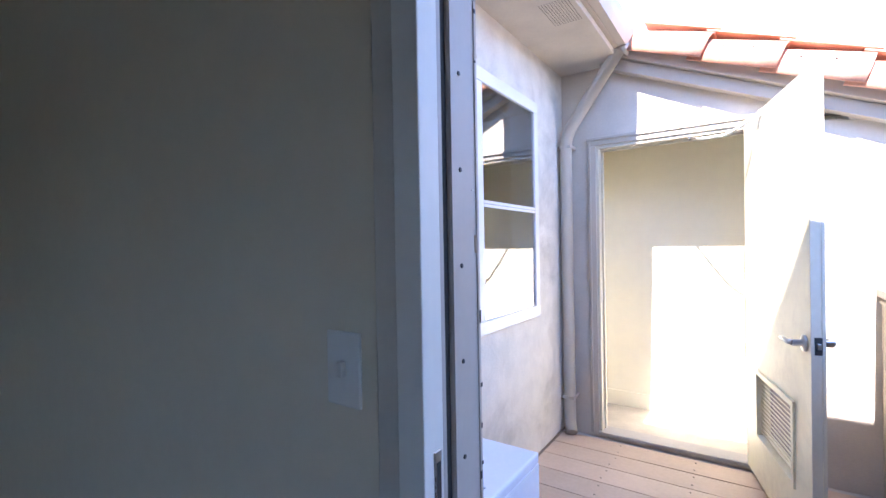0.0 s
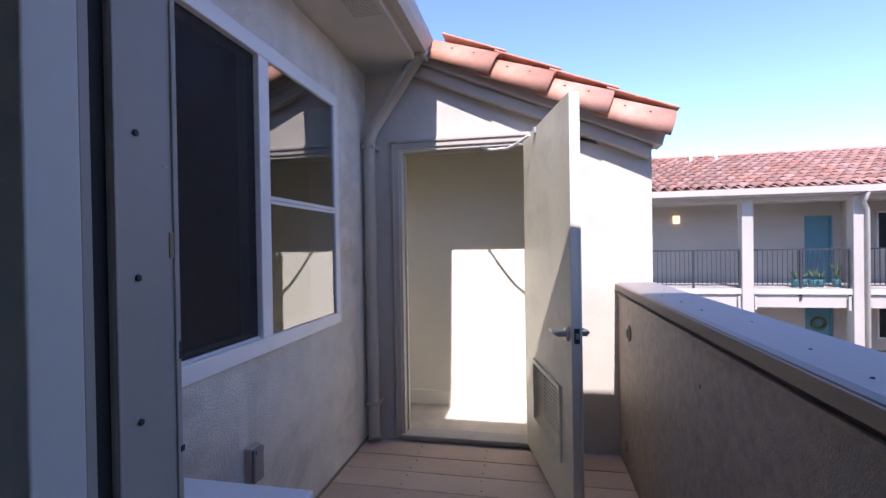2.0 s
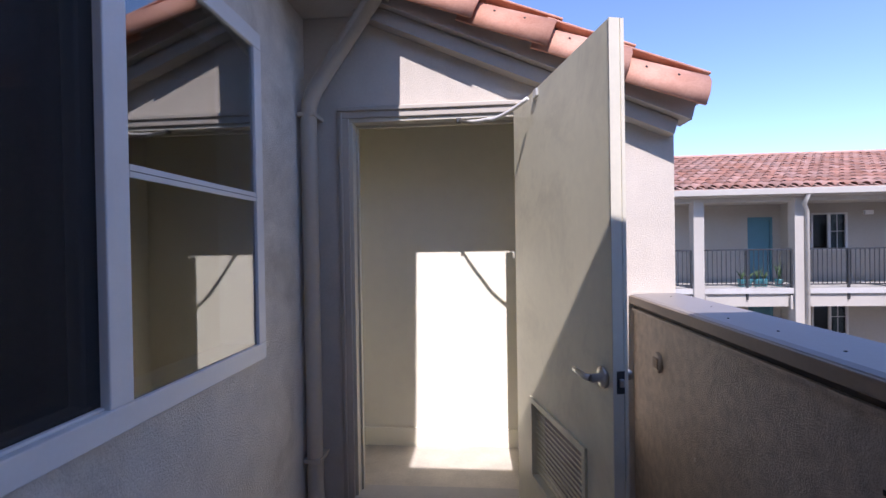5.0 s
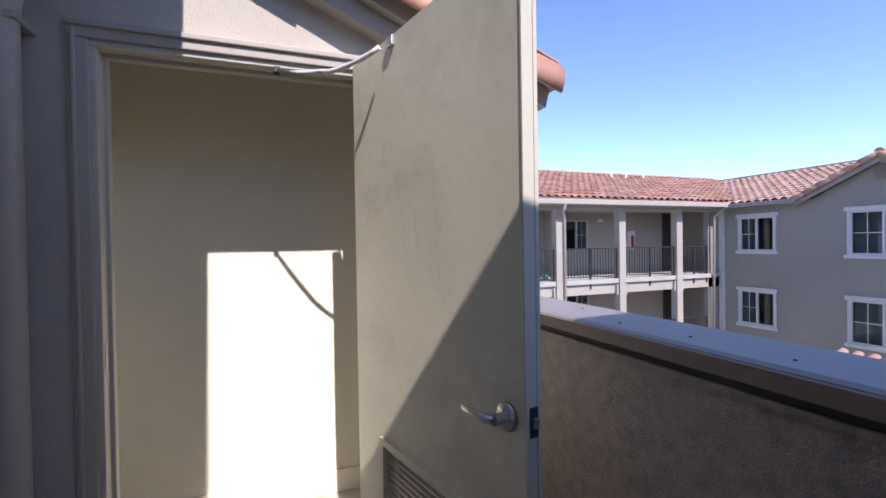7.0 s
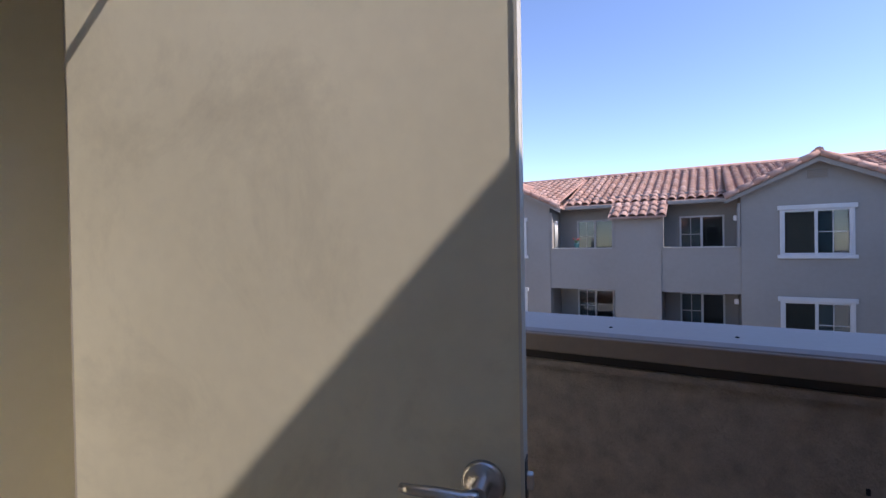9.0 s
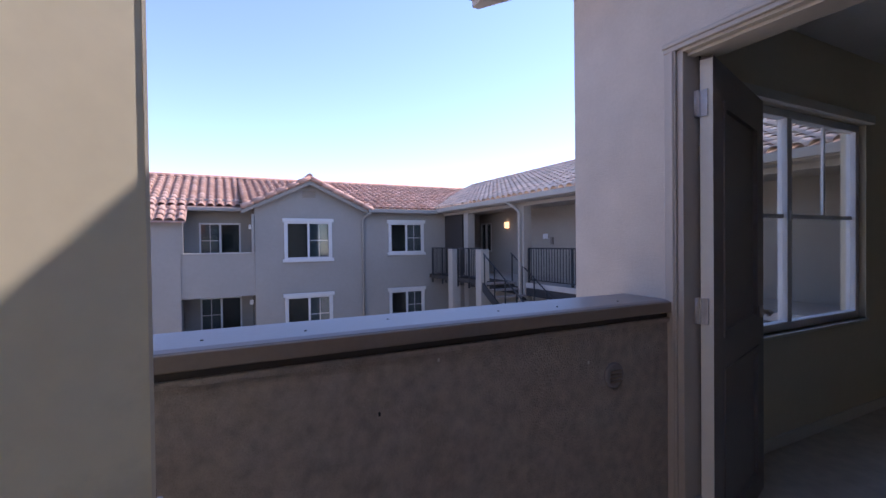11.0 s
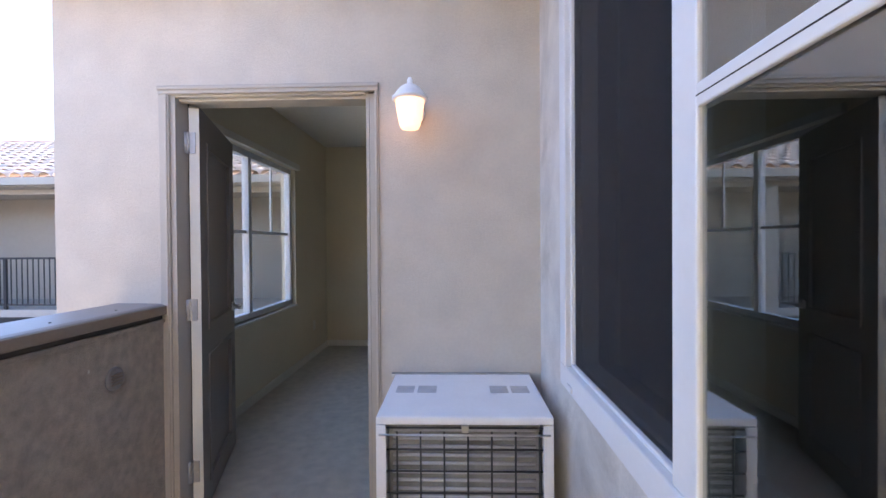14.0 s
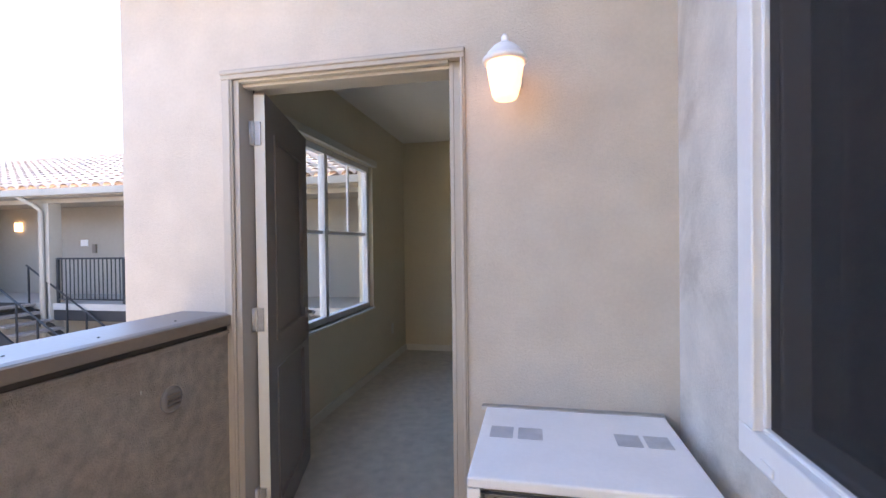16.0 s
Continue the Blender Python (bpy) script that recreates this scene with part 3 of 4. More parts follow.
member("inner_rail", 1.852, 1.866, WZ0 + f + 0.014, WZ1 - f, -0.12, -0.03)
member("inner_rail", WY0 + f, WY0 + f + 0.014, WZ0 + f + 0.014, WZ1 - f, -0.12, -0.016)
member("screen_frame", WY0 + f, 1.866, WZ0 + f, WZ0 + f + 0.010, -0.008, 0.016)
member("screen_frame", WY0 + f, WY0 + f + 0.010, WZ0 + f + 0.010, WZ1 - f, -0.008, 0.016)
member("glazing_bar", 1.942, WY1 - f + 0.01, 1.550, 1.585, 0.022, 0.031, bev=0.003)
member("glazing_groove", 1.942, WY1 - f + 0.01, 1.5655, 1.5675, 0.031, 0.0315, GAP, 0)
member("pane", 1.942, WY1 - f + 0.01, WZ0 + f, WZ1 - f, 0.018, 0.022, GLASSD, 0)
member("pane", WY0 + f + 0.014, 1.852, WZ0 + f + 0.014, WZ1 - f, -0.070, -0.066, GLASSF, 0)
member("screen", WY0 + f + 0.010, 1.866, WZ0 + f + 0.010, WZ1 - f, 0.002, 0.004, SCREEN, 0, label="black insect screen")
member("latch", 1.22, 1.27, WZ0 + 0.012, WZ0 + 0.03, 0.034, 0.040, VINYL, 0.002)
# dim room behind it
struct("wall_dim_room", wall_with(bmesh.new(), "x", -3.1, -3.0, 0.48, 4.2, 0.0, 2.62, []), DARKROOM, "dim wall inside the neighbouring room")
struct("wall_dim_room_end", bx(-3.0, -0.15, 3.9, 4.0, 0.0, 2.62), DARKROOM, "dim wall inside the neighbouring room")
struct("wall_dim_room_south", bx(-3.0, -0.15, 0.48, 0.56, 0.0, 2.62), DARKROOM, "dim wall inside the neighbouring room")
struct("floor_dim_room", bx(-3.0, -0.15, 0.48, 3.9, -0.2, 0.0), CARPET, "carpet in the dim neighbouring room", "floor")
struct("ceiling_dim_room", bx(-3.0, -0.15, 0.48, 3.9, 2.585, 2.62), DARKROOM, "ceiling of the dim neighbouring room", "ceiling")

# ---- entrance door and its frame ----
ef = thing("door_frame_entrance", (1.2, FY, 0.0), "taupe painted frame of the entrance doorway", "door frame", kind="structure")
for xa, xb in ((0.714, 0.732), (1.668, 1.716)):
    part("casing", bx(xa, xb, FY - 0.002, FY + 0.010, 0.004, 2.045, 0.004), TRIM, ef)
    part("casing_bead", bx(xa + 0.006, xa + 0.018, FY + 0.008, FY + 0.016, 0.004, 2.045, 0.004), TRIM, ef)
part("casing", bx(0.714, 1.716, FY - 0.002, FY + 0.016, 2.043, 2.082, 0.004), TRIM, ef)
part("casing_bead", bx(0.714, 1.716, FY + 0.012, FY + 0.024, 2.060, 2.076, 0.004), TRIM, ef)
for xa, xb, ye in ((0.732, 0.776, 0.572), (1.645, 1.675, FY - 0.003)):
    part("inner_jamb", bx(xa, xb, 0.425, 0.470, 0.004, 2.045, 0.002), OFFW, ef, "white painted inner jamb")
    part("seal_carrier", bx(xa, xb - (0.001 if xa < 1 else -0.001), 0.470, 0.480, 0.004, 2.045, 0.001), TRIM, ef)
    part("weather_strip", bx(xa + (0 if xa < 1 else 0.006), xb - (0.006 if xa < 1 else 0), 0.480, 0.498, 0.004, 2.045), GAP, ef, "dark weather strip")
    part("outer_jamb", bx(xa, xb, 0.498, ye, 0.004, 2.045, 0.002), TRIM, ef)
part("jamb_bead", bx(0.768, 0.778, 0.499, 0.503, 0.004, 2.045, 0.001), TRIM, ef)
part("jamb_lip", bx(0.763, 0.778, 0.568, 0.575, 0.004, 2.045, 0.001), TRIM, ef, "chipped paint lip")
part("head", bx(0.778, 1.645, 0.425, FY - 0.003, 2.034, 2.05, 0.002), FRAMEP, ef)
part("stop", bx(0.778, 1.645, 0.530, 0.570, 2.022, 2.034, 0.002), FRAMEP, ef)
for k in range(13):
    part("screw_head", lathe(bmesh.new(), [(0.0036, 0.0), (0.0036, 0.0015), (0.002, 0.002)], (0.776, 0.524, 0.195 + 0.1415 * k), 8, "x"), BLACK, ef)
WOOD = mat("bare_wood", (0.42, 0.30, 0.19), 0.8, vary=0.3, scale=20)
random.seed(21)
for k in range(26):
    zz, hh = random.uniform(0.3, 2.0), random.uniform(0.003, 0.012) * (2.2 if k % 9 == 0 else 1)
    yy = 0.5715 - random.choice((0.0, 0.0, 0.004))
    part("paint_chip", bx(0.7775, 0.7788, yy, yy + random.uniform(0.002, 0.005), zz, zz + hh), random.choice((WOOD, GAP, GAP, FRAMEP)), ef)
part("paint_chip", bx(0.7760, 0.7772, 0.563, 0.571, 1.345, 1.372), WOOD, ef, "bare wood where the paint has chipped")
part("gouge", bx(0.7760, 0.7768, 0.556, 0.564, 1.4405, 1.4422), FRAMEP, ef)
part("strike_bolt", lathe(bmesh.new(), [(0.005, FY + 0.008), (0.005, FY + 0.013), (0.003, FY + 0.014)], (0.726, 0, 1.33), 10, "y"), GALV, ef, "small steel bolt head")
part("strike_plate", bx(0.774, 0.778, 0.446, 0.462, 1.000, 1.080, 0.001), STEEL, ef, "steel strike plate")
part("latch_hole", bx(0.7775, 0.7785, 0.450, 0.459, 1.015, 1.065), GAP, ef)
part("inner_casing", bx(0.690, 0.731, 0.430, 0.447, 0.0, 2.05, 0.003), FRAMEP, ef)
part("inner_casing", bx(1.676, 1.73, 0.430, 0.447, 0.0, 2.05, 0.004), FRAMEP, ef)
part("inner_casing", bx(0.690, 1.73, 0.430, 0.447, 2.05, 2.11, 0.004), FRAMEP, ef)
part("sill", bx(0.776, 1.662, 0.425, FY + 0.03, 0.001, 0.052, 0.006), STEEL, ef, "metal door sill")

edoor = thing("entrance_door", (1.60, 0.46, 0.02), "open dark brown entrance door with moulded panels", "door")
EH = Vector((1.634, 0.512, 0.0))
EM = Matrix.Translation(EH) @ Matrix.Rotation(radians(-73), 4, "Z")
EW = 0.83


def epart(name, bm, material, label="", parent=None):
    bm.transform(EM)
    return part(name, bm, material, parent or edoor, label)


DP = [(0.14, 0.69, 0.95, 1.86), (0.14, 0.69, 0.18, 0.80)]
epart("leaf", wall_with(bmesh.new(), "y", -0.044, 0.0, 0.0, EW, 0.062, 2.02, DP), BROWND)
epart("leaf_edge", bx(-0.004, 0.001, -0.044, 0.0, 0.062, 2.01), OFFW, "off-white painted hinge edge")
for q in DP:
    epart("panel", bx(q[0], q[1], -0.032, -0.012, q[2], q[3]), BROWND)
    epart("moulding", wall_with(bmesh.new(), "y", -0.050, 0.006, q[0] - 0.012, q[1] + 0.012, q[2] - 0.012, q[3] + 0.012, [(q[0] + 0.014, q[1] - 0.014, q[2] + 0.014, q[3] - 0.014)]), BROWND)
for side in (-1, 1):
    y0 = -0.044 if side < 0 else 0.0
    rose = epart("rosette", lathe(bmesh.new(), [(0.03, y0), (0.03, y0 + side * 0.01), (0.012, y0 + side * 0.012), (0.012, y0 + side * 0.045)], (EW - 0.07, 0, 0.97), 20, "y"), STEEL)
    b = tube(bmesh.new(), [(EW - 0.07, y0 + side * 0.045, 0.97), (EW - 0.10, y0 + side * 0.05, 0.972), (EW - 0.17, y0 + side * 0.05, 0.965)], [0.01, 0.009, 0.007], 8)
    b.transform(EM)
    part("lever", b, STEEL, rose)
for z in (1.795, 1.005, 0.235):
    hg = part("hinge", bx(1.628, 1.646, 0.503, 0.531, z, z + 0.10, 0.001), GALV, edoor, "galvanised hinge")
    part("knuckle", lathe(bmesh.new(), [(0.007, z), (0.007, z + 0.1)], (1.642, 0.528, 0), 10), GALV, hg)
    part("leaf_plate", bx(1.602, 1.630, 0.512, 0.519, z, z + 0.10, 0.001), GALV, hg)

# ---- the room behind the entrance ----
RE = 2.06
RF = 0.05     # the carpet lies a step above the deck
RFAR = -3.15
struct("wall_room_east", wall_with(bmesh.new(), "x", RE, 2.21, -4.0, 0.47, -6.0, 2.62, [(-2.04, -0.25, 0.745, 2.145)]), ROOMWALL, "cream room wall with a sliding window")
struct("wall_room_far", bx(-2.0, 2.21, -3.9, RFAR, 0.0, CEIL), ROOMWALL, "cream far wall of the room")
struct("wall_room_west", bx(-2.1, -2.0, -3.9, 0.47, 0.0, CEIL), ROOMWALL, "cream wall of the room")
struct("wall_room_north", wall_with(bmesh.new(), "y", 0.447, 0.470, -2.0, RE, 0.0, CEIL, [(0.732, 1.675, 0.0, 2.052)]), ROOMWALL, "cream inner face of the entrance wall")
struct("floor_room", bx(-2.1, 2.21, -3.9, 0.47, -0.2, RF), CARPET, "short beige carpet", "floor")
struct("ceiling_room", bx(-2.1, 2.21, -3.9, 0.47, CEIL, CEIL + 0.1), CEILP, "white textured room ceiling", "ceiling")
struct("wall_room_upper", bx(RE, 2.21, -4.0, 0.47, 2.621, CEIL + 0.1), ROOMWALL, "cream wall above the window")
bb = thing("baseboard_room", (RE, -1.6, 0.0), "white painted baseboard", "baseboard", kind="structure")
part("board", bx(RE - 0.014, RE, RFAR, 0.405, RF, RF + 0.075, 0.003), OFFW, bb)
part("far_board", bx(-2.0, RE - 0.014, RFAR, RFAR + 0.014, RF, RF + 0.075, 0.003), OFFW, bb)
rw = thing("window_2", (RE, -1.45, 0.75), "white vinyl sliding window with glazing bars, looking out on the courtyard", "window", kind="structure")
y0, y1, z0, z1 = -2.04, -0.25, 0.745, 2.145
for nm, a in (("frame_bottom", (y0, y1, z0, z0 + 0.05)), ("frame_top", (y0, y1, z1 - 0.05, z1)), ("frame_side", (y0, y0 + 0.05, z0 + 0.05, z1 - 0.05)), ("frame_side", (y1 - 0.05, y1, z0 + 0.05, z1 - 0.05)), ("mullion", (-1.132, -1.078, z0 + 0.05, z1 - 0.05))):
    part(nm, bx(2.10, 2.16, *a, 0.004), VINYL, rw)
part("pane", bx(2.128, 2.133, y0 + 0.05, -1.132, z0 + 0.05, z1 - 0.05), GLASS, rw)
part("pane", bx(2.128, 2.133, -1.078, y1 - 0.05, z0 + 0.05, z1 - 0.05), GLASS, rw)
part("glazing_bar", bx(2.122, 2.139, y0 + 0.05, -1.132, 1.46, 1.485), VINYL, rw)
part("glazing_bar", bx(2.122, 2.139, -1.078, y1 - 0.05, 1.46, 1.485), VINYL, rw)
part("glazing_bar", bx(2.122, 2.139, -1.60, -1.58, 1.485, z1 - 0.05), VINYL, rw)
part("sill", bx(RE - 0.02, 2.10, y0, y1, z0 - 0.02, z0, 0.003), OFFW, rw, "white window sill")
part("lock", bx(2.09, 2.102, -1.115, -1.095, 1.44, 1.51, 0.003), VINYL, rw)
part("head_valance", bx(RE - 0.04, RE, y0 - 0.04, y1 + 0.04, z1, z1 + 0.06, 0.004), OFFW, rw, "pale blind headrail")
sw = thing("light_switch", (0.610, 0.447, 1.112), "white rocker light switch plate", "light switch")
part("plate", bx(0.574, 0.646, 0.441, 0.447, 1.112, 1.228, 0.003), OFFW, sw)
part("toggle", bx(0.604, 0.616, 0.431, 0.442, 1.159, 1.182, 0.002), OFFW, sw)
so = thing("wall_socket", (RE, -2.62, 0.42), "white wall socket plate", "socket")
part("plate", bx(RE - 0.006, RE, -2.655, -2.585, 0.36, 0.475, 0.002), OFFW, so)


# ---- wall lamp, air conditioner and outlet box on the balcony ----
lx, ly = 0.562, 0.735
lamp = thing("wall_lamp", (lx, FY, 1.93), "lit wall lantern with a white hood and frosted glass", "wall lamp")
part("backplate", lathe(bmesh.new(), [(0.052, FY - 0.001), (0.052, FY + 0.012), (0.04, FY + 0.022)], (lx, 0, 1.940), 20, "y"), WHITE, lamp)
part("arm", tube(bmesh.new(), [(lx, FY + 0.01, 1.939), (lx, FY + 0.05, 1.964), (lx, ly - 0.03, 2.0)], 0.014, 10), WHITE, lamp)
part("hood", lathe(bmesh.new(), [(0.066, 1.956), (0.074, 1.960), (0.074, 1.970), (0.066, 1.975), (0.056, 1.992), (0.042, 2.008), (0.028, 2.018), (0.014, 2.024), (0.011, 2.034), (0.013, 2.040), (0.006, 2.052)], (lx, ly, 0), 28), WHITE, lamp, "white painted hood")
b = lathe(bmesh.new(), [(0.060, 1.957), (0.060, 1.948), (0.056, 1.918), (0.050, 1.884), (0.043, 1.852), (0.036, 1.840), (0.014, 1.834)], (lx, ly, 0), 16)
part("glass_shade", b, LAMPG, lamp, "glowing frosted glass shade")

AX0, AX1, AY0, AY1, AZ = 0.055, 0.646, 0.630, 1.118, 0.785
ac = thing("air_conditioner", (0.355, 0.9, 0.0), "white enamelled air conditioner with a wire-guarded coil", "air conditioner")
b = bmesh.new()
box(b, AX0, AX1, AY0, AY1, AZ - 0.028, AZ, 0.006)
part("top_panel", b, WHITE, ac)
part("rear_flashing", bx(AX0 - 0.003, AX1 + 0.018, FY, FY + 0.032, AZ - 0.012, AZ + 0.001, 0.002), GALV, ac)
part("side_panel", bx(AX0, AX0 + 0.012, AY0, AY1 - 0.004, 0.10, AZ - 0.029), WHITE, ac)
part("side_panel", bx(AX1 - 0.012, AX1, AY0, AY1 - 0.004, 0.10, AZ - 0.029), WHITE, ac)
part("front_post", bx(AX0 + 0.001, AX0 + 0.034, AY1 - 0.03, AY1 - 0.002, 0.10, AZ - 0.03, 0.003), WHITE, ac)
part("front_post", bx(AX1 - 0.034, AX1 - 0.001, AY1 - 0.03, AY1 - 0.002, 0.10, AZ - 0.03, 0.003), WHITE, ac)
part("base_pan", bx(AX0, AX1, AY0, AY1, 0.06, 0.10, 0.004), WHITE, ac)
for xx in (AX0 + 0.05, AX1 - 0.05):
    part("foot_rail", bx(xx - 0.02, xx + 0.02, AY0 + 0.02, AY1 - 0.02, 0.0, 0.06, 0.004), GALV, ac)
coil = part("coil", bx(AX0 + 0.036, AX1 - 0.036, AY1 - 0.10, AY1 - 0.060, 0.11, AZ - 0.03), DARKFIN, ac, "dark finned coil")
for k in range(22):
    z = 0.14 + k * 0.029
    part("coil_tube", tube(bmesh.new(), [(AX0 + 0.05, AY1 - 0.056, z), (AX0 + 0.30, AY1 - 0.052 + 0.004 * (k % 2), z + 0.002), (AX1 - 0.05, AY1 - 0.056, z)], 0.006, 6), FINS, coil)
for k in range(9):
    z = 0.16 + k * 0.073
    part("guard_wire", tube(bmesh.new(), [(AX0 + 0.02, AY1 - 0.012, z), (AX1 - 0.02, AY1 - 0.012, z)], 0.0032, 6), BLACK, ac)
for k in range(7):
    x = AX0 + 0.045 + k * 0.0795
    part("guard_wire", tube(bmesh.new(), [(x, AY1 - 0.016, 0.12), (x, AY1 - 0.016, AZ - 0.055)], 0.0032, 6), BLACK, ac)
part("top_wire", tube(bmesh.new(), [(AX0 + 0.012, AY1 + 0.006, AZ - 0.058), (AX1 - 0.012, AY1 + 0.006, AZ - 0.058)], 0.004, 8), GALV, ac)
part("clip", bx(0.336, 0.360, AY1 - 0.004, AY1 + 0.008, AZ - 0.05, AZ - 0.026, 0.002), STEEL, ac)
for x0, x1 in ((0.095, 0.163), (0.176, 0.245), (0.455, 0.528), (0.543, 0.612)):
    for k in range(9):
        part("louvre", bx(x0, x1, 0.80 + k * 0.009, 0.8052 + k * 0.009, AZ + 0.0006, AZ + 0.0030), FINS, ac)
part("label_plate", bx(AX0 - 0.0015, AX0, 0.9, 0.98, 0.6, 0.66), GALV, ac)

ob = thing("outlet_box", (0.0, 1.80, 0.392), "grey weatherproof outlet box on the stucco", "outlet box")
part("body", bx(0.0, 0.030, 1.760, 1.835, 0.392, 0.540, 0.005), TRIM, ob)
part("cover", bx(0.030, 0.046, 1.764, 1.831, 0.397, 0.535, 0.006), CAP, ob)
part("cover_lip", bx(0.046, 0.052, 1.772, 1.823, 0.515, 0.531, 0.002), CAP, ob)

# ---- the courtyard and the buildings round it ----
GZ = -5.55
DZ = 2.67
struct("ground", bx(-300, 300, -300, 300, GZ - 0.3, GZ), GROUND, "paved courtyard ground", "ground")
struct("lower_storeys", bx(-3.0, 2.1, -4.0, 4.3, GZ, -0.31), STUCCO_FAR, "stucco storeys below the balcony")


def tile_field(name, origin, along, down, ncol, nrow, parent, w=0.29, e=0.40, keep=None, material=None):
    """Courses of overlapping barrel tiles on a slope, from its ridge down; joined, as there are very many."""
    along, down = Vector(along).normalized(), Vector(down).normalized()
    up = along.cross(down)
    if up.z < 0:
        up = -up
    vs, fs = [], []
    n = 5
    for i in range(ncol):
        for j in range(nrow):
            c = Vector(origin) + along * (w * (i + 0.5)) + down * (e * j)
            if keep and not keep(c + down * e * 0.5):
                continue
            jit = random.uniform(-0.008, 0.008)
            base = len(vs)
            for d, r, lift in ((-0.03, 0.098, 0.0), (e + 0.03, 0.122, 0.022)):
                for k in range(n + 1):
                    a = math.pi * k / n
                    vs.append(c + down * d + along * (r * math.cos(a) + jit) + up * (r * 0.85 * math.sin(a) + lift))
            for k in range(n):
                fs.append((base + k, base + k + 1, base + n + 2 + k, base + n + 1 + k))
            m = len(vs)
            vs.extend(v - up * 0.014 for v in [vs[base + n + 1 + k] for k in range(n + 1)])
            for k in range(n):
                fs.append((base + n + 1 + k, base + n + 2 + k, m + k + 1, m + k))
    me = bpy.data.meshes.new(name)
    inv = place_of(parent).inverted()
    me.from_pydata([inv @ v for v in vs], [], fs)
    me.materials.append(material or TILE)
    for p in me.polygons:
        p.use_smooth = True
    o = new(name, me)
    o.parent = parent
    return tagged(o, kind="stuff")


def far_window(bld, axis, t, side, u0, u1, z0, z1, trim=True, blind=0):
    """A trimmed sliding window on a facade at t across axis, facing side; holes are cut for it."""
    def bb(d0, d1, a, b, c, d, bev=0.0):
        lo, hi = sorted((t + side * d0, t + side * d1))
        return bx(lo, hi, a, b, c, d, bev) if axis == "x" else bx(a, b, lo, hi, c, d, bev)
    f = 0.055
    b = bmesh.new()
    for q in ((u0, u1, z0, z0 + f), (u0, u1, z1 - f, z1), (u0, u0 + f, z0 + f, z1 - f), (u1 - f, u1, z0 + f, z1 - f), ((u0 + u1) / 2 - 0.035, (u0 + u1) / 2 + 0.035, z0 + f, z1 - f)):
        lo, hi = sorted((t - side * 0.06, t + side * 0.02))
        box(b, *((lo, hi, q[0], q[1]) if axis == "x" else (q[0], q[1], lo, hi)), q[2], q[3])
    w = part("window", b, FARTRIM, bld, "white sliding window")
    part("pane", bb(-0.04, -0.035, u0 + f, u1 - f, z0 + f, z1 - f), GLASSF, w)
    part("backing", bb(-1.35, -1.30, u0 - 0.9, u1 + 0.9, z0 - 0.6, z1 + 0.4), DARKROOM, w, "dim room behind the glass")
    um = (u0 + u1) / 2
    if blind:
        a, c = (u0 + f, um - 0.035) if blind < 0 else (um + 0.035, u1 - f)
        part("blind", bb(-0.12, -0.10, a, c, z0 + f, z1 - f), CURTAIN, w, "pale blind")
        part("glazing_bar", bb(-0.034, -0.024, a, c, (z0 + z1) / 2 - 0.012, (z0 + z1) / 2 + 0.012), FARTRIM, w)
        part("glazing_bar", bb(-0.034, -0.024, (a + c) / 2 - 0.01, (a + c) / 2 + 0.01, z0 + f, z1 - f), FARTRIM, w)
    if trim:
        part("header", bb(-0.02, 0.07, u0 - 0.12, u1 + 0.12, z1, z1 + 0.13, 0.01), FARTRIM, w, "white header trim")
        part("sill", bb(-0.02, 0.08, u0 - 0.12, u1 + 0.12, z0 - 0.11, z0, 0.01), FARTRIM, w, "white sill trim")
        for a, c in ((u0 - 0.06, u0), (u1, u1 + 0.06)):
            part("side_trim", bb(-0.02, 0.04, a, c, z0, z1), FARTRIM, w)


# planes of the three roofs
def z_east(c):
    return 2.72 + 0.305 * (c.x - 16.75)


def z_south(c):
    return 2.76 + 0.365 * (-5.96 - c.y)


def z_north(c):
    return 2.80 + 0.357 * (c.y - 13.15)


SY, SWALL = -6.5, -8.3
# east building
EX = 17.07
eb = thing("apartment_building", (20.5, 3.7, GZ), "grey-taupe stucco apartment building with clay tile roofs", "building", group="courtyard buildings")
EW_ = [(7.63, 9.24, 0.92, 2.23, 1), (11.40, 12.63, 1.01, 2.23, 1), (-1.84, -0.295, 0.92, 2.23, -1), (-5.55, -4.17, 1.07, 2.22, -1)]
holes = [(u0, u1, z0 - k * DZ, z1 - k * DZ) for u0, u1, z0, z1, s in EW_ for k in (0, 1)]
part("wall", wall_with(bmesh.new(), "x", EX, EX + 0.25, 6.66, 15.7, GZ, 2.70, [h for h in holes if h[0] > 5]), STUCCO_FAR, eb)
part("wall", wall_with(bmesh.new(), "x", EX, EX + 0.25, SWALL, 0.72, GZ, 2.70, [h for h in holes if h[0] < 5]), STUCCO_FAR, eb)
for u0, u1, z0, z1, s in EW_:
    for k in (0, 1):
        far_window(eb, "x", EX, -1, u0, u1, z0 - k * DZ, z1 - k * DZ, True, s)
RW = [(4.65, 6.00, 0.97, 2.24), (1.10, 2.44, 0.97, 2.24)]
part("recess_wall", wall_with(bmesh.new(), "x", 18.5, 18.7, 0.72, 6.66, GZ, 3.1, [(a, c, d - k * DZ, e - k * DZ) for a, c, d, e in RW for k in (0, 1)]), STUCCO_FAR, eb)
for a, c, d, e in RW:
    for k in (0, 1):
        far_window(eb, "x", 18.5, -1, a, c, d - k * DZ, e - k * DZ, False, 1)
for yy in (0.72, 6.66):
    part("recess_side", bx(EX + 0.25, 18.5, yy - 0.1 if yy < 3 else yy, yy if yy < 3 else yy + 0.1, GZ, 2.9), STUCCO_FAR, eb)
